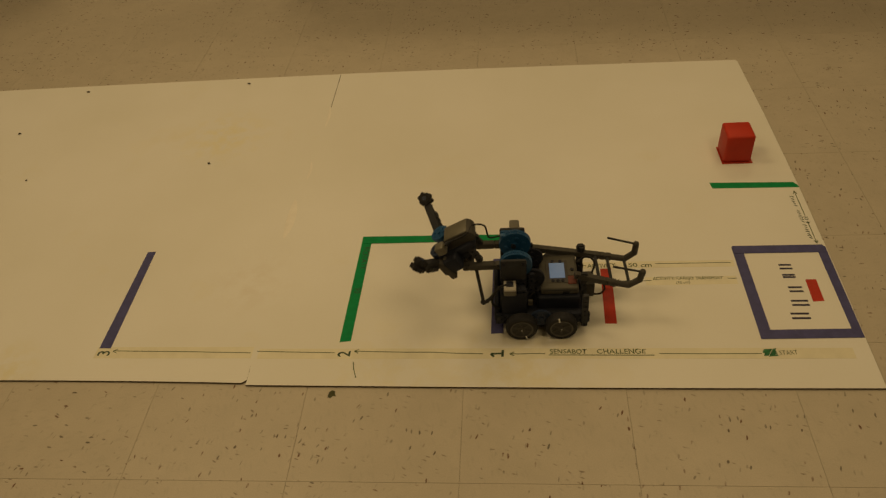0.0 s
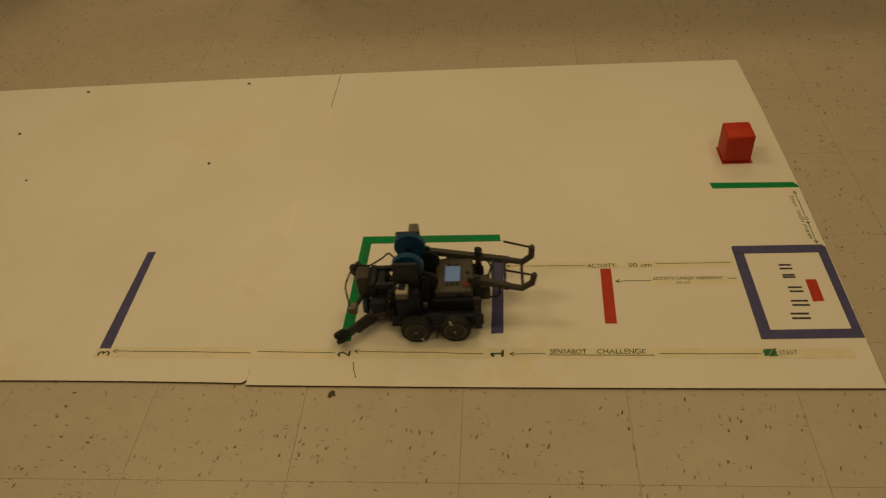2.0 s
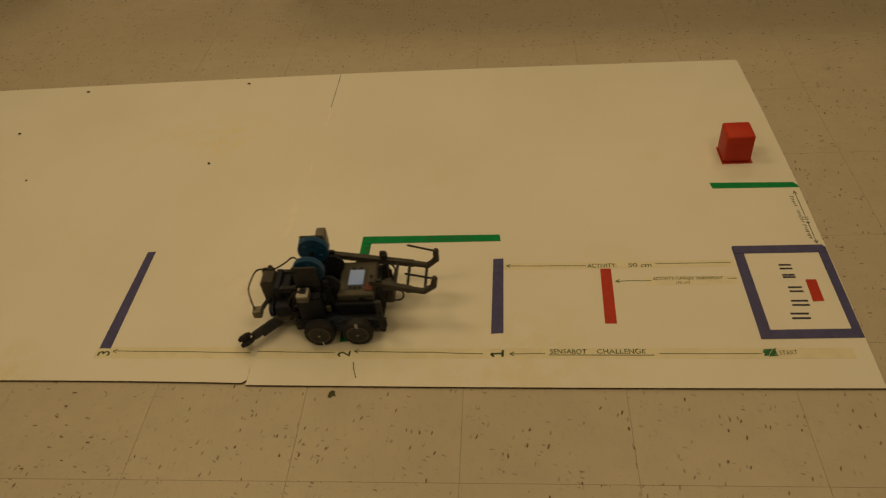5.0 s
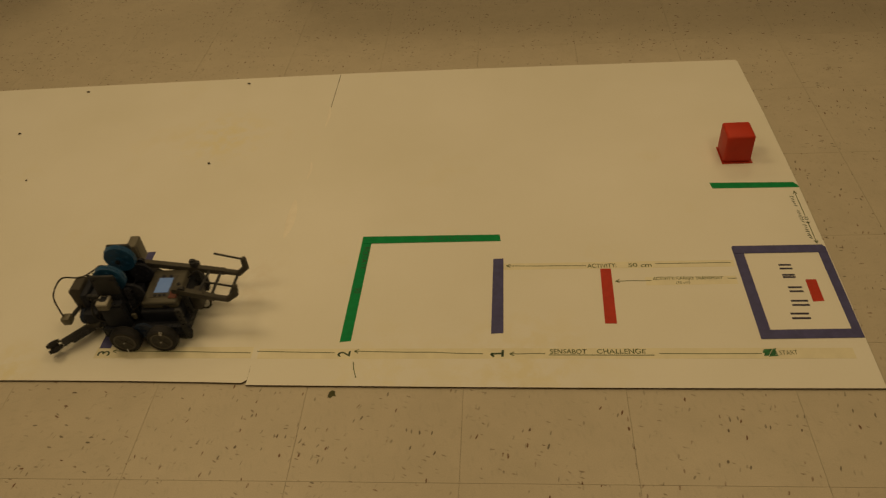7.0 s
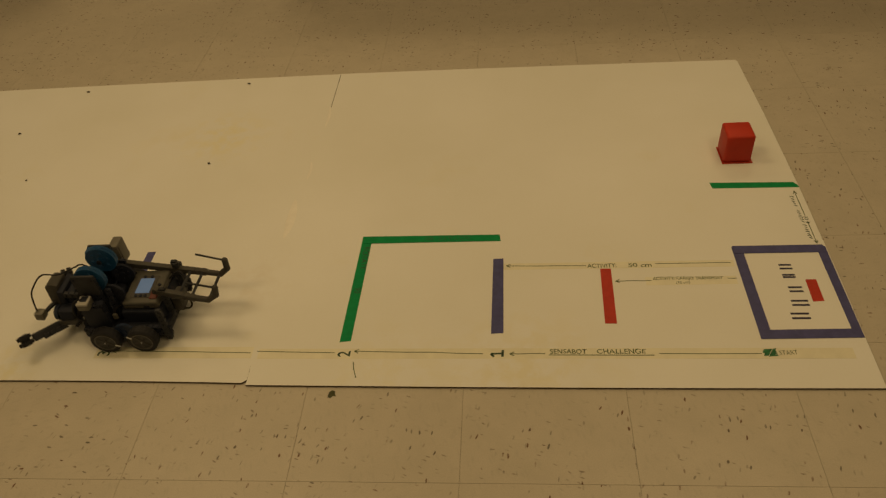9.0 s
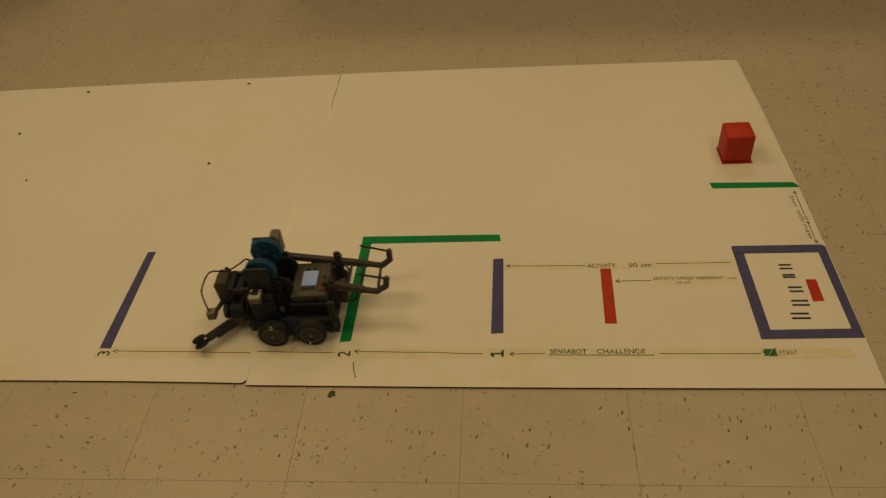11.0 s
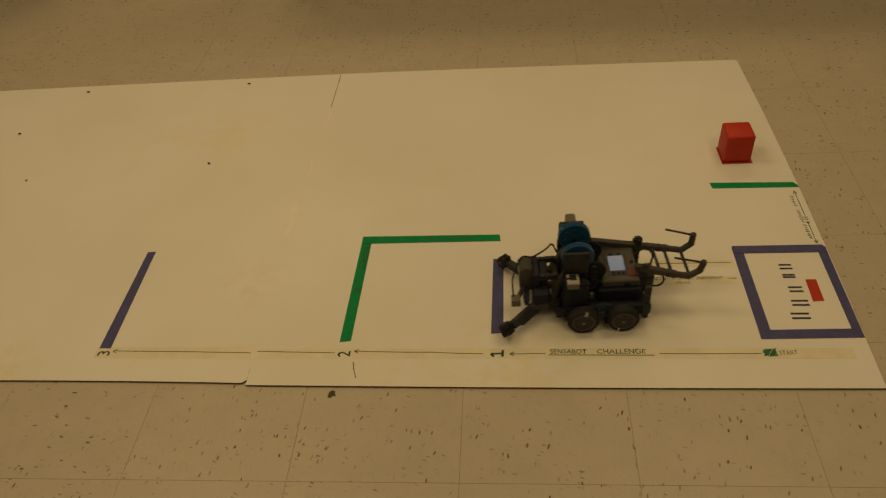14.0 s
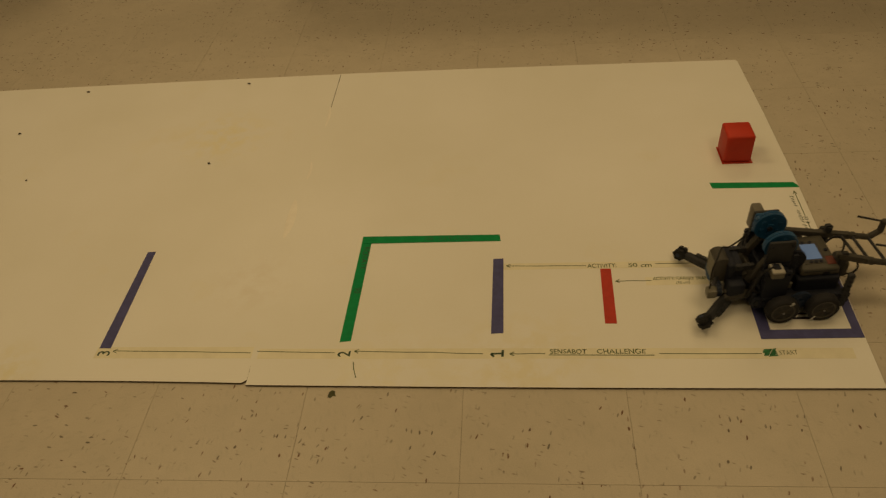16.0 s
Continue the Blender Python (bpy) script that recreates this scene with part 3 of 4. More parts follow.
# lifting towers
def tower(y, s):
    """A perforated plate with a solid cap, joined to the chassis by standoffs."""
    bm = bmesh.new()
    beam(bm, 4, 10, 0.0064, pose(-0.0725, y, 0.0560))
    part("tower_plate", bm, BLACK, robot, "black perforated tower plate")
    part("tower_cap", box(bmesh.new(), (-0.0790, y - 0.0038, 0.1300), (-0.0280, y + 0.0038, 0.1835), 0.0035), GREY, robot, smooth=True)
    for x in (-0.0725, -0.0344):
        part("cap_pin", rod(bmesh.new(), (x, y + s * 0.0030, 0.1740), (x, y + s * 0.0052, 0.1740), 0.0030, 12), BLACK, robot)
        part("standoff", rod(bmesh.new(), (x, y, 0.098), (x, y - s * 0.092, 0.098), 0.0035, 10), BLACK, robot)


tower(0.0545, -1)
tower(0.1471, 1)
for y in (0.0360, 0.1656):
    bm = bmesh.new()
    beam(bm, 4, 6, 0.0064, pose(-0.0725, y, 0.0500))
    part("tower_foot", bm, BLACK, robot)
part("tower_core", box(bmesh.new(), (-0.0780, 0.0400, 0.0600), (-0.0300, 0.0510, 0.1180), 0.004), BLACK, robot)
part("tower_shield", box(bmesh.new(), (-0.0785, 0.0308, 0.0480), (-0.0295, 0.0326, 0.1120), 0.0008), BLACK, robot)
part("tower_core", box(bmesh.new(), (-0.0780, 0.1510, 0.0600), (-0.0300, 0.1620, 0.1180), 0.004), BLACK, robot)
for y in (0.0655, 0.1260):
    part("pinion_gear", gear(bmesh.new(), y, y + 0.0060, 0.0250, 36, pose(-0.016, 0, 0.118)), BLACK, robot, "black idler gear")
# blue cover plate behind the far gear pair, square at its upper front corner
cover = [(-0.0780, 0.1360), (-0.0780, 0.1800), (-0.0755, 0.1825), (-0.0500, 0.1825), (-0.0380, 0.1790), (-0.0320, 0.1700), (-0.0320, 0.1360)]
bm = prism(bmesh.new(), cover, 0.1384, 0.1430)
bmesh.ops.bevel(bm, geom=list(bm.edges), offset=0.0008, segments=1, affect="EDGES")
part("gear_cover", bm, BLUE, robot, "blue plastic cover plate")
part("gear_cover", box(bmesh.new(), (-0.0780, 0.1260, 0.1560), (-0.0560, 0.1384, 0.1815), 0.003), BLUE, robot, "blue plastic block at the tower")
for y in (0.0590, 0.1465):
    bm = bmesh.new()
    beam(bm, 1, 8, 0.0064, pose(-0.0180, y, 0.0450))
    part("gear_post", bm, BLACK, robot)


def lift_motor(lo, hi, socket):
    m = part("lift_motor", box(bmesh.new(), lo, hi, 0.0035), LIGHT, robot, "light grey lift motor", smooth=True)
    (x0, y0, z0), (x1, y1, z1) = lo, hi
    if socket:
        part("socket_rim", box(bmesh.new(), (x0 + 0.0005, y0 + 0.0002, z1 - 0.0040), (x1 - 0.0005, y1 - 0.0010, z1 + 0.0014), 0.0016), PALE, m, "pale cable socket housing")
        part("socket", box(bmesh.new(), (x0 + 0.0055, y0 + 0.0090, z1 + 0.0006), (x1 - 0.0055, y1 - 0.0030, z1 + 0.0022), 0.001), BLACK, m, "black cable socket")
    else:
        part("motor_cap", box(bmesh.new(), (x0 - 0.0012, y0 + 0.004, z0 + 0.004), (x1 + 0.0012, y0 + 0.009, z1 - 0.004), 0.001), MID, m)
    return m


lift_motor((-0.0740, 0.0200, 0.1150), (-0.0490, 0.0480, 0.1325), True)
lift_motor((-0.0585, 0.1760, 0.0950), (-0.0372, 0.2125, 0.1505), False)
for y0, y1, z in ((0.0440, 0.0500, 0.1240), (0.1520, 0.1800, 0.1200)):
    part("motor_shaft", rod(bmesh.new(), (-0.055, y0, z), (-0.055, y1, z), 0.0070, 14), BLACK, robot)


# controller with its screen
def controller():
    bm = box(bmesh.new(), (0.0005, 0.0525, 0.0830), (0.0770, 0.1520, 0.1015), 0.0045, segs=3)
    b = part("controller", bm, BRAIN, robot, "grey controller box with a pale blue screen", smooth=True)
    part("bezel", box(bmesh.new(), (0.0130, 0.0680, 0.1010), (0.0585, 0.1330, 0.1026), 0.0008), GREY2, b)
    part("screen", box(bmesh.new(), (0.0204, 0.0808, 0.1024), (0.0515, 0.1243, 0.1034), 0.0004), SCREEN, b, "pale blue lit display screen")
    part("button_pad", box(bmesh.new(), (0.0560, 0.0640, 0.1010), (0.0735, 0.0870, 0.1031), 0.002), DULL_RED, b, "dull red button pad")
    for x, y in ((0.0260, 0.0730), (0.0360, 0.0730), (0.0460, 0.0730), (0.0280, 0.1290), (0.0440, 0.1290), (0.0670, 0.1050)):
        part("button", rod(bmesh.new(), (x, y, 0.1015), (x, y, 0.1042), 0.0036, 12), BLACK, b)
    part("seam_groove", box(bmesh.new(), (0.0060, 0.0521, 0.0955), (0.0715, 0.0530, 0.0965)), BLACK, b)
    part("port", box(bmesh.new(), (0.0450, 0.0519, 0.0870), (0.0580, 0.0545, 0.0930), 0.0), BLACK, b, "dark cable port")
    for k in range(5):
        part("port", box(bmesh.new(), (-0.0001, 0.064 + 0.017 * k, 0.0850), (0.0015, 0.076 + 0.017 * k, 0.0960)), BLACK, b, "dark cable port")
    bm = bmesh.new()
    for k in range(7):
        rod(bm, (-0.0020, 0.060 + 0.014 * k, 0.094), (0.0010, 0.060 + 0.014 * k, 0.094), 0.0045, 10)
    part("clip_row", bm, RUBBER, b)
    return b


controller()


# rear frame: two sloping bars, rungs, upturned ends with thin pins
NEAR_Y, FAR_Y = 0.0730, 0.1560
BARS = {NEAR_Y: [(0.0745, 0.1170), (0.1480, 0.0930), (0.1785, 0.0855), (0.1990, 0.1000), (0.2030, 0.1215), (0.1435, 0.1385)],
        FAR_Y: [(-0.0400, 0.1240), (0.1480, 0.0870), (0.1820, 0.0795), (0.2010, 0.0960), (0.2020, 0.1205), (0.1425, 0.1405)]}


def rear_bar(y):
    """A perforated bar that ends in a bent grey connector with a thin pin."""
    p = [Vector((x, y, z)) for x, z in BARS[y]]
    d = p[1] - p[0]
    bm = bmesh.new()
    n = int(round(d.length / PITCH))
    beam(bm, n + 1, 1, 0.0110, pose(p[0].x, y, p[0].z, 0, -math.degrees(math.atan2(d.z, d.x)), 0))
    b = part("rear_bar", bm, GREY2, robot, "dark grey perforated rear bar")
    part("bar_sleeve", box(bmesh.new(), (0.010, -0.0060, -0.0062), (d.length - 0.020, 0.0060, 0.0062), 0.0015, pose(p[0].x, y, p[0].z, 0, -math.degrees(math.atan2(d.z, d.x)), 0)), GREY2, b)
    bm = bmesh.new()
    rod(bm, p[1] - d.normalized() * 0.014, p[1], 0.0072, 14)
    for i in (1, 2, 3):
        rod(bm, p[i], p[i + 1], 0.0066, 14)
        bmesh.ops.create_uvsphere(bm, u_segments=14, v_segments=8, radius=0.0068, matrix=Matrix.Translation(p[i]))
    bmesh.ops.create_uvsphere(bm, u_segments=14, v_segments=8, radius=0.0066, matrix=Matrix.Translation(p[4]))
    part("bar_end", bm, GREY2, b, smooth=True)
    bm = rod(bmesh.new(), p[4], p[5], 0.0022, 8)
    rod(bm, p[5] + (p[4] - p[5]) * 0.15, p[5], 0.0027, 8, 0.0012)
    part("pin", bm, GREY, b, "thin dark pin")
    return b


def bar_point(y, x):
    return (x, y, float(np.interp(x, [q[0] for q in BARS[y][:3]], [q[1] for q in BARS[y][:3]])))


rear_bar(NEAR_Y)
rear_bar(FAR_Y)
for x in (0.1190, 0.1440, 0.1800):
    part("rung", rod(bmesh.new(), bar_point(NEAR_Y, x), bar_point(FAR_Y, x), 0.0032, 10), GREY, robot, "thin dark cross rung")
bm = bmesh.new()
rod(bm, (0.0905, 0.1550, 0.085), (0.0905, 0.1550, 0.1150), 0.0050, 14)
rod(bm, (0.0905, 0.1550, 0.1080), (0.0905, 0.1550, 0.1200), 0.0072, 14)
part("knob", bm, GREY, robot, "dark knob on the far bar")
for y in (0.0290, 0.1700):
    bm = bmesh.new()
    beam(bm, 1, 7, 0.0070, pose(0.0880, y, 0.0230))
    part("rear_post", bm, GREY, robot)
for y in (0.0730, 0.1560):
    bm = bmesh.new()
    beam(bm, 1, 6, 0.0070, pose(0.0880, y, 0.0540))
    part("rear_post", bm, GREY, robot)
part("rear_motor", box(bmesh.new(), (0.0925, 0.0800, 0.0450), (0.1127, 0.1200, 0.0830), 0.004), GREY2, robot, "grey rear motor", smooth=True)
part("rear_motor_cap", box(bmesh.new(), (0.0800, 0.0840, 0.0490), (0.0925, 0.1160, 0.0790), 0.002), BLACK, robot)
part("cable", tube(bmesh.new(), [(0.0760, 0.1330, 0.0920), (0.1000, 0.1370, 0.1080), (0.1150, 0.1270, 0.0980), (0.1080, 0.1120, 0.0800)], 0.0022), RUBBER, robot, "black cable loop")
part("cable", tube(bmesh.new(), [(0.1000, 0.0900, 0.1000), (0.1240, 0.0860, 0.0860), (0.1330, 0.0840, 0.0660), (0.1250, 0.0830, 0.0520), (0.1090, 0.0840, 0.0500)], 0.0020), RUBBER, robot, "black cable loop")
part("cable", tube(bmesh.new(), [(-0.0620, 0.0360, 0.1340), (-0.0820, 0.0330, 0.1300), (-0.0960, 0.0330, 0.1020), (-0.0960, 0.0360, 0.0760), (-0.0820, 0.0400, 0.0600)], 0.0024), RUBBER, robot, "black cable")
part("cable", tube(bmesh.new(), [(-0.0080, 0.0600, 0.0900), (-0.0220, 0.0520, 0.0800), (-0.0180, 0.0460, 0.0620)], 0.0022), RUBBER, robot, "black cable")
part("connector", box(bmesh.new(), (-0.0250, 0.0420, 0.0640), (-0.0160, 0.0480, 0.0780), 0.001), LIGHT, robot, "pale cable plug")

# lifting arm; its own origin is the pivot, and it is drawn level
arm = part("lift_arm", box(bmesh.new(), (-0.0930, 0.0700, -0.0060), (-0.0800, 0.1316, 0.0040), 0.002), GREY2, robot, "dark grey lifting arm with claw")
for y in (0.0703, 0.1313):
    bm = bmesh.new()
    beam(bm, 8, 1, 0.0125, pose(-0.0960, y, -0.0020, 0, 0, 0))
    bar = part("arm_bar", bm, GREY2, arm, "dark grey perforated arm bar")
    part("bar_sleeve", box(bmesh.new(), (-0.0900, y - 0.0068, -0.0085), (-0.0420, y + 0.0068, 0.0048), 0.0025), GREY2, bar)
    bm = bmesh.new()
    beam(bm, 4, 1, 0.0090, pose(-0.1190, y + (0.012 if y < 0.1 else -0.012), 0.0200, 0, 38, 0))
    part("arm_elbow", bm, GREY2, arm)
for y in (0.0640, 0.1245):
    for k in (0, 1):
        bm = gear(bmesh.new(), y + 0.0066 * k, y + 0.0060 + 0.0066 * k, 0.0325, 60, pose(0.0030, 0, -0.0010, 0, 3 * k, 0))
        part("arm_gear", bm, BLUE, arm, "large blue lift gear")
    part("shaft_collar", rod(bmesh.new(), (0, y - 0.006, 0), (0, y + 0.020, 0), 0.0050, 12), BLACK, arm)

# claw head, tilted on the arm
TILT = 28.0
head = pose(-0.1115, MID_Y, 0.0715, 0, -TILT, 0)
outline = [(-0.0315, -0.0060), (-0.0275, -0.0010), (0.0240, -0.0010), (0.0305, -0.0080), (0.0320, -0.0170), (0.0290, -0.0280), (-0.0280, -0.0290), (-0.0315, -0.0240)]
bm = prism(bmesh.new(), outline, -0.0200, 0.0200, head)
bmesh.ops.bevel(bm, geom=list(bm.edges), offset=0.0018, segments=2, profile=0.5, affect="EDGES")
claw_motor = part("claw_motor", bm, GREY2, arm, "dark grey claw motor", smooth=True)
part("lid", box(bmesh.new(), (-0.0275, -0.0190, -0.0040), (0.0240, 0.0190, 0.0006), 0.0018, head), LID, claw_motor, "light grey motor lid", smooth=True)
part("claw_plate", box(bmesh.new(), (-0.0400, -0.0300, -0.0420), (0.0200, 0.0300, -0.0262), 0.004, head), BLACK, arm, "dark claw base", smooth=True)
part("claw_body", box(bmesh.new(), (-0.0440, -0.0260, -0.0600), (0.0120, 0.0260, -0.0420), 0.005, head), BLACK, arm, "dark claw gearbox", smooth=True)
for y in (-0.0250, 0.0250):
    bm = bmesh.new()
    beam(bm, 1, 4, 0.0080, head @ pose(0.0100, y, -0.0720))
    part("claw_bracket", bm, GREY, arm)
part("claw_box", box(bmesh.new(), (-0.0095, -0.0095, -0.0095), (0.0095, 0.0095, 0.0095), 0.0025, pose(-0.1385, 0.0484, 0.0690, 0, -TILT, 0)), LID, arm, "small pale grey sensor box", smooth=True)
part("box_stalk", rod(bmesh.new(), (-0.1385, 0.0560, 0.0640), (-0.1240, 0.0840, 0.0540), 0.0048, 12), GREY, arm)
for s in (-1, 1):
    part("finger_mount", box(bmesh.new(), (-0.0600, -0.0175 + 0.0350 * s, -0.0600), (-0.0150, 0.0175 + 0.0350 * s, -0.0250), 0.007, head), BLACK, arm, "dark finger gear housing", smooth=True)
    part("mount_pin", rod(bmesh.new(), head @ Vector((-0.0400, 0.0400 * s, -0.0280)), head @ Vector((-0.0400, 0.0400 * s, -0.0230)), 0.0040, 10), LIGHT, arm, "pale plastic pin")
    bm = gear(bmesh.new(), -0.0045, 0.0045, 0.0190, 24, head @ pose(-0.0450, 0.0235 * s, -0.0120, 90))
    part("claw_gear", bm, BLUE if s > 0 else NAVY, arm, "small blue claw gear")
    bm = bmesh.new()
    beam(bm, 4, 1, 0.0110, pose(-0.1440, MID_Y + 0.0480 * s, 0.0240, 0, 0, 0) @ pose(0, 0, 0, 0, 52, 0))
    part("claw_tail", bm, GREY2, arm, "stub beam under the claw")
    part("tail_sleeve", box(bmesh.new(), (-0.0030, -0.0064, -0.0058), (0.0400, 0.0064, 0.0058), 0.002, pose(-0.1440, MID_Y + 0.0480 * s, 0.0240, 0, 52, 0)), GREY2, arm)


def finger(s):
    """Two bolted beams reaching out sideways and forward, with a lobed rubber tip."""
    a = Vector((-0.1500, MID_Y + 0.0400 * s, 0.0230))
    b = Vector((-0.1770, MID_Y + 0.1005 * s, 0.0755 if s < 0 else 0.0690))
    d = (b - a).normalized()
    face = Vector((0, -0.4, 0.9)) if s < 0 else Vector((-0.2, -0.5, 0.8))
    face = (face - d * face.dot(d)).normalized()
    turn = Matrix((d, face, d.cross(face))).transposed().to_4x4()
    n = int((b - a).length / PITCH)
    bm = bmesh.new()
    beam(bm, n, 1, 0.0100, Matrix.Translation(a) @ turn)
    beam(bm, n - 2, 1, 0.0100, Matrix.Translation(a + d * PITCH * 0.5 - face * 0.0100) @ turn @ pose(0, 0, 0.0045 * s))
    f = part("claw_finger", bm, GREY, arm, "dark grey claw finger")
    part("finger_sleeve", box(bmesh.new(), (-0.004, -0.0112, -0.0080), ((n - 0.6) * PITCH, 0.0056, 0.0074), 0.0025, Matrix.Translation(a) @ turn), GREY, f)
    m = Matrix.Translation(b) @ turn
    bm = bmesh.new()
    out = []
    for k in range(36):
        t = 2 * math.pi * k / 36
        r = 0.0138 + 0.0016 * math.cos(6 * t)
        out.append((r * math.cos(t), r * math.sin(t)))
    prism(bm, out, -0.0105, -0.0025, m)
    prism(bm, [(0.93 * p, 0.93 * q) for p, q in out], 0.0025, 0.0105, m)
    rod(bm, m @ Vector((0, -0.0120, 0)), m @ Vector((0, 0.0120, 0)), 0.0098, 14)
    part("finger_tip", bm, RUBBER, f, "black lobed rubber tip")
    part("tip_hub", rod(bmesh.new(), m @ Vector((0, -0.0128, 0)), m @ Vector((0, 0.0128, 0)), 0.0046, 12), NAVY, f)


finger(-1)
finger(1)
LINKS, LINK = 30, 0.0104
links = [part("cable_link", rod(bmesh.new(), (-LINK / 2, 0, 0), (LINK / 2, 0, 0), 0.0017, 8), RUBBER, robot, "piece of thin black cable") for _ in range(LINKS)]
# the claw cable with the arm up and with the arm down; the first five points ride on the arm
CABLE_UP = [(-0.1290, 0.0480, 0.0790), (-0.1230, 0.0640, 0.0720), (-0.1060, 0.0760, 0.0690), (-0.0880, 0.0800, 0.0780), (-0.0800, 0.1050, 0.0760),
            (-0.1090, 0.1180, 0.2200), (-0.1005, 0.1300, 0.1770), (-0.0800, 0.1400, 0.1710)]
CABLE_LOW = [(-0.1290, 0.0480, 0.0790), (-0.0900, 0.0520, 0.0990), (-0.0660, 0.0600, 0.1020), (-0.0480, 0.0800, 0.0950), (-0.0560, 0.1000, 0.0660),
             (-0.1080, 0.1130, 0.1430), (-0.0945, 0.1250, 0.1450), (-0.0830, 0.1380, 0.1100)]


def cable_path(lift):
    """The cable from the sensor box over the claw motor to the far tower, cut into even lengths."""
    a, low = radians(lift), max(0.0, min(1.0, lift / 64.0))
    pts = []
    for i, (p, q) in enumerate(zip(CABLE_UP, CABLE_LOW)):
        v = Vector(p).lerp(Vector(q), low)
        if i < 5:
            v = Vector((PIVOT[0] + v.x * math.cos(a) - v.z * math.sin(a), v.y, PIVOT[2] + v.x * math.sin(a) + v.z * math.cos(a)))
        pts.append(v)
    fine = []
    for i in range(len(pts) - 1):
        p0, p1, p2, p3 = pts[max(i - 1, 0)], pts[i], pts[i + 1], pts[min(i + 2, len(pts) - 1)]
        for k in range(12):
            t = k / 12
            fine.append(0.5 * (2 * p1 + (p2 - p0) * t + (2 * p0 - 5 * p1 + 4 * p2 - p3) * t * t + (3 * p1 - p0 - 3 * p2 + p3) * t ** 3))
    fine.append(pts[-1])
    run = np.concatenate([[0], np.cumsum([(q - p).length for p, q in zip(fine, fine[1:])])])
    even = np.linspace(0, run[-1], LINKS + 1)
    return [Vector([float(np.interp(s, run, [p[c] for p in fine])) for c in range(3)]) for s in even]


def link_pose(u, v):
    return Matrix.Translation((u + v) / 2) @ (v - u).to_track_quat("X", "Z").to_matrix().to_4x4()


LOOPS = 12
loops = [part("cable_link", rod(bmesh.new(), (-0.0078, 0, 0), (0.0078, 0, 0), 0.0034, 8), RUBBER, robot, "piece of black hanging cable") for _ in range(LOOPS)]


def loop_pose(lift, k):
    """Link k of the cable that hangs from the arm and comes back up to the tower."""
    a = radians(lift)
    x, z = -0.0760, -0.0100
    q = Vector((PIVOT[0] + x * math.cos(a) - z * math.sin(a), 0.0690, PIVOT[2] + x * math.sin(a) + z * math.cos(a)))
    p = Vector((-0.0840, 0.0480, 0.1150))
    low = min(lift / 63.6, 1)
    turn = Vector((-0.1140 + 0.012 * low - 0.060 * low * (1 - low), 0.0220 + 0.020 * low, 0.1000 - 0.050 * low))
    c1, c2 = q.lerp(turn, 0.85), turn + (turn - q).normalized() * 0.010 + Vector((0.012, 0, 0))

    def spot(t):
        if t < 0.6:
            u = t / 0.6
            return q * (1 - u) ** 2 + c1 * 2 * u * (1 - u) + turn * u * u
        u = (t - 0.6) / 0.4
        return turn * (1 - u) ** 2 + c2 * 2 * u * (1 - u) * 0.5 + turn.lerp(p, 0.4) * 2 * u * (1 - u) * 0.5 + p * u * u

    u, v = spot(k / LOOPS), spot((k + 1) / LOOPS)
    return link_pose(u, v)


# ---- floor tiles ----
def tiles():
    bm = box(bmesh.new(), (-0.15432, -0.15432, -0.004), (0.15432, 0.15432, 0), 0.0)
    es = [e for e in bm.edges if all(v.co.z > -0.001 for v in e.verts)]
    bmesh.ops.bevel(bm, geom=es, offset=0.0003, segments=1, affect="EDGES")
    mesh = bpy.data.meshes.new("tile")
    bm.to_mesh(mesh)
    bm.free()
    mesh.materials.append(TILE)
    turn = 0.34
    c, s = math.cos(radians(turn)), math.sin(radians(turn))
    verts, faces = [], []

    def clip(p):
        return (min(max(p.x, X0), X1), min(max(p.y, Y0), Y1), p.z)

    for j in range(-11, 17):
        for i in range(-12, 14):
            u, v = (i + 0.5) * 0.309, (j + 0.5) * 0.309
            x, y = -1.3938 + u * c - v * s, -0.2094 + u * s + v * c
            if not (X0 - 0.10 < x < X1 + 0.10 and Y0 - 0.10 < y < Y1 + 0.10):
                continue
            place = pose(x, y, 0.0, 0, 0, turn)
            if -3 <= j < 9 and -7 <= i < 9:
                ob = new("tile", mesh)
                ob.parent = floor
                ob.matrix_basis = place
            else:
                k = len(verts)
                verts += [clip(place @ q.co) for q in mesh.vertices]
                faces += [[k + n for n in f.vertices] for f in mesh.polygons]
    rest = bpy.data.meshes.new("tile_field")
    rest.from_pydata(verts, [], faces)
    rest.materials.append(TILE)
    ob = new("tile_field", rest)
    ob.parent = floor
    tagged(ob, kind="stuff")


tiles()

# ---- what moves ----
DRIVE = [(0, -0.6229), (1, -0.6228), (1.1, -0.6447), (1.5, -0.7304), (2, -0.8352), (2.45, -0.9316), (2.55, -0.941), (2.7, -0.9382), (4.5, -0.9386), (4.65, -0.9611), (6.3, -1.3052), (6.5, -1.3464), (7, -1.4447), (7.15, -1.4769), (7.3, -1.4849), (9.3, -1.4869), (9.45, -1.4629), (11.5, -1.0236), (12, -0.9175), (12.5, -0.8128), (13, -0.7085), (13.5, -0.602), (14, -0.4993), (14.5, -0.3984), (15, -0.2996), (15.5, -0.2013), (16, -0.1093)]
SLIP = [(0, 0), (13.5, 0), (14, 0), (14.5, 8), (15, 22), (15.5, 42), (16, 68)]
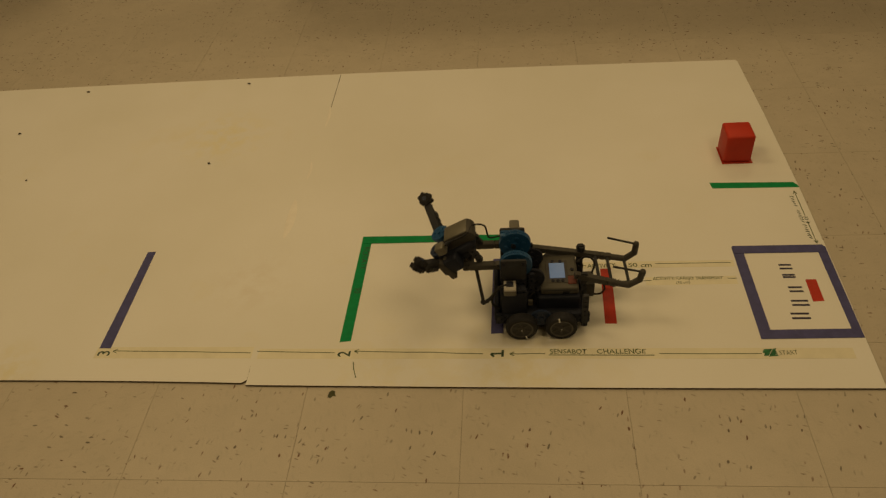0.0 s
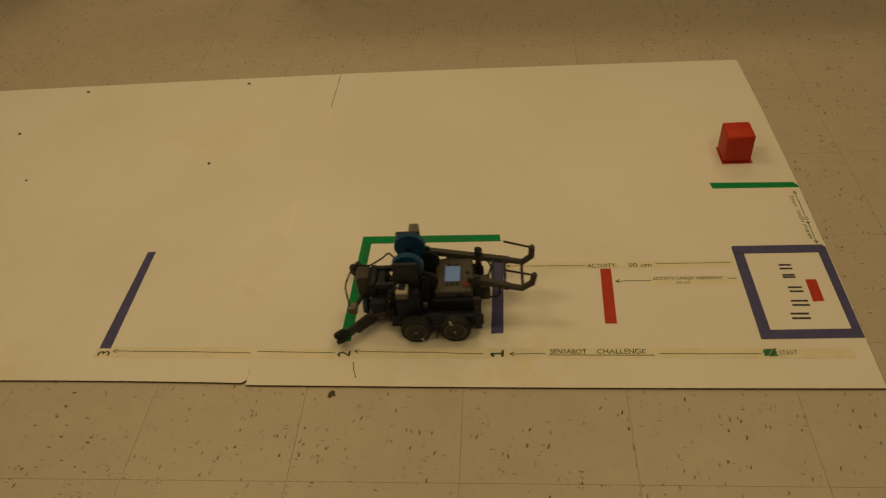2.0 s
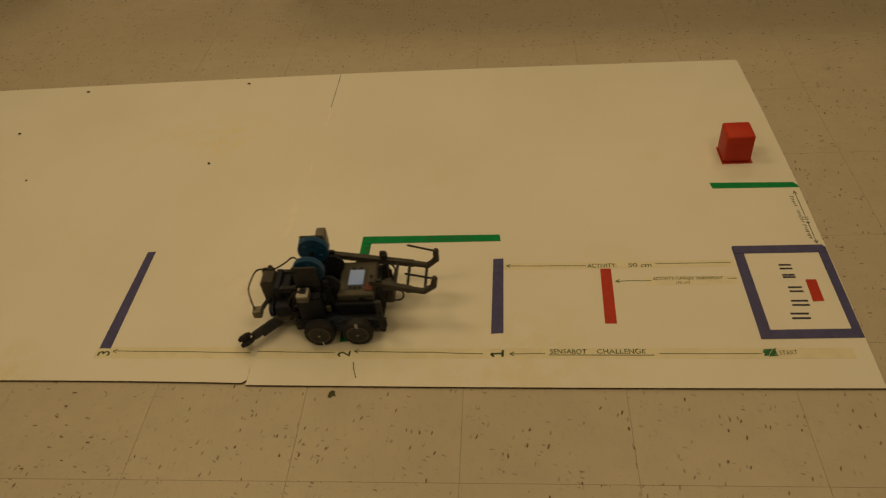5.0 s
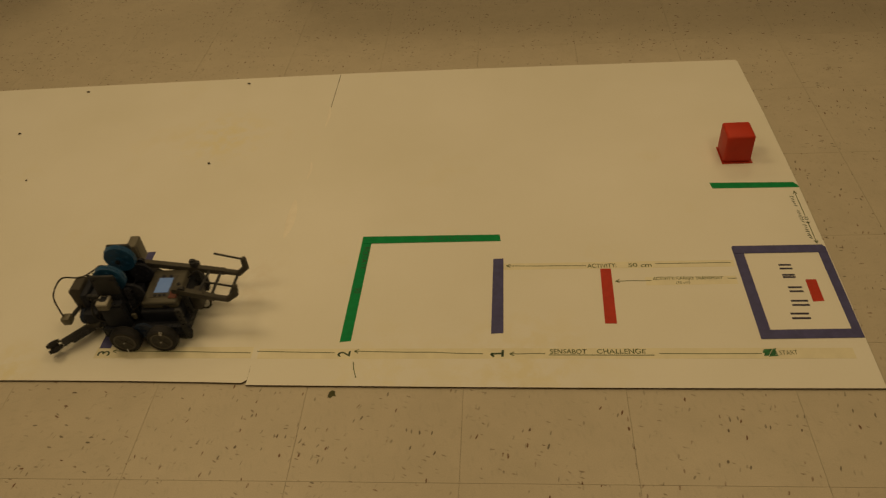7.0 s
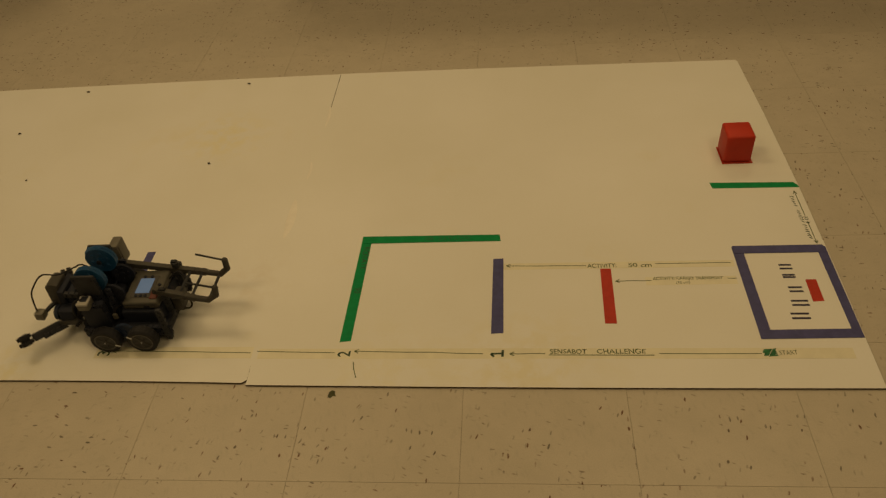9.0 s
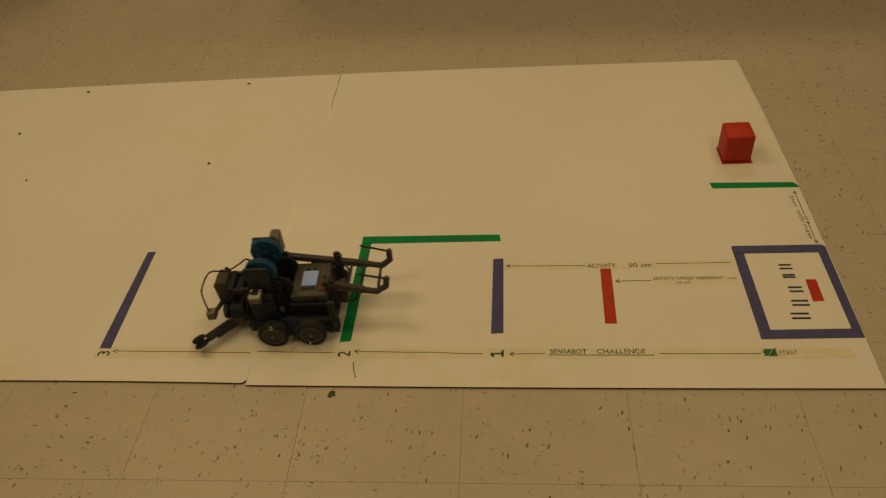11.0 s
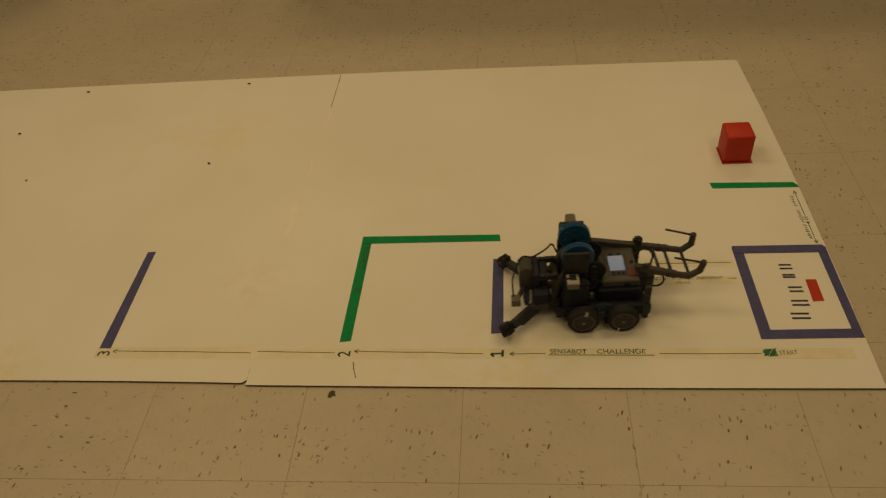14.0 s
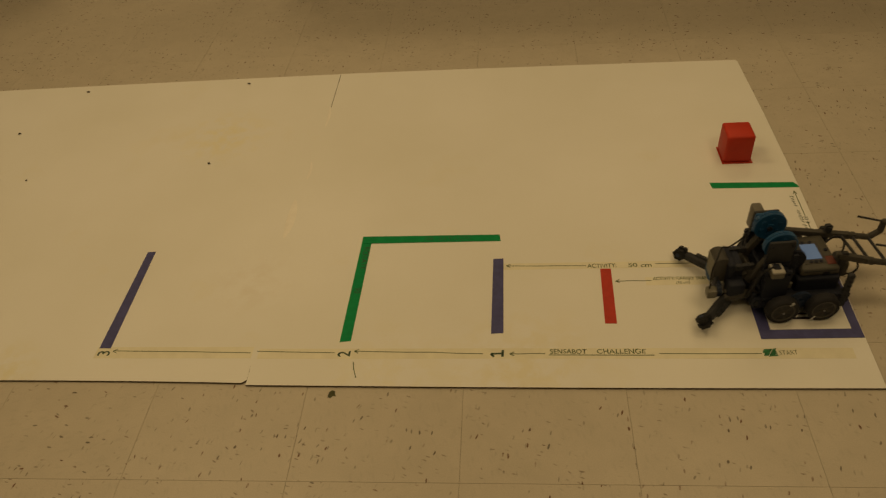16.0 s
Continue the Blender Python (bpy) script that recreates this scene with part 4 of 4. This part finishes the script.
DRIFT = [(0, 0.1096, 1.35), (1, 0.1098, 1.35), (1.5, 0.1069, 1.34), (2, 0.1039, 1.33), (2.55, 0.1014, 1.3), (4.5, 0.1012, 1.3), (6.3, 0.0842, 2.4), (7, 0.0795, 1.6), (7.3, 0.0785, 1.2), (9.3, 0.0789, 1.2), (10.1, 0.0862, 2.2), (11.5, 0.0998, 2.6), (12, 0.1053, 2.67), (12.5, 0.1105, 2.7825), (13, 0.1164, 2.895), (13.5, 0.1226, 3.0075), (14, 0.1279, 3.12), (14.5, 0.134, 3.51), (15, 0.1402, 3.9), (15.5, 0.1481, 4.525), (16, 0.153, 5.15)]
LIFT = [(0, 1), (0.1, 7.3), (0.2, 13.2), (0.3, 21), (0.4, 29), (0.5, 36), (0.6, 43.8), (0.7, 51), (0.8, 58), (0.9, 62), (1.0, 63), (2.5, 63), (2.6, 61), (2.7, 54.2), (2.8, 48), (2.9, 41), (3, 33.3),
        (3.1, 26), (3.2, 18.5), (3.3, 10.8), (3.4, 3), (3.5, -1), (3.6, 3.4), (3.7, 13), (3.8, 20.3), (3.9, 27.5), (4, 35), (4.1, 42), (4.2, 49.5), (4.3, 56), (4.4, 61.5), (4.5, 63), (7.25, 63),
        (7.3, 61.5), (7.4, 55), (7.5, 48.5), (7.6, 42), (7.7, 35), (7.8, 28), (7.9, 20.5), (8, 13.2), (8.1, 5), (8.2, 0.5), (8.3, 4.8), (8.4, 12), (8.5, 20), (8.6, 28), (8.7, 35), (8.8, 42),
        (8.9, 49.5), (9, 56), (9.1, 61), (9.2, 63), (16, 63)]


def at(rows, t, k=1):
    return float(np.interp(t, [r[0] for r in rows], [r[k] for r in rows]))


def motions():
    steps = [round(i * 0.1, 1) for i in range(161)]
    walk(robot, [(t, pose(at(DRIVE, t), at(DRIFT, t) + 0.0021, 0.0001, 0, 0, at(DRIFT, t, 2))) for t in steps])
    walk(arm, [(t, pose(*PIVOT, 0, -1.02 * at(LIFT, t), 0)) for t in steps])
    paths = [cable_path(1.02 * at(LIFT, t)) for t in steps]
    for k, link in enumerate(links):
        walk(link, [(t, link_pose(p[k], p[k + 1])) for t, p in zip(steps, paths)])
    for k, link in enumerate(loops):
        walk(link, [(t, loop_pose(1.02 * at(LIFT, t), k)) for t in steps])
    for w, x, y, start in wheels:
        walk(w, [(t, pose(x, y, 0.037, 0, -start + math.degrees((at(DRIVE, t) - at(DRIVE, 0)) / 0.0333) + at(SLIP, t), 0)) for t in steps])


motions()
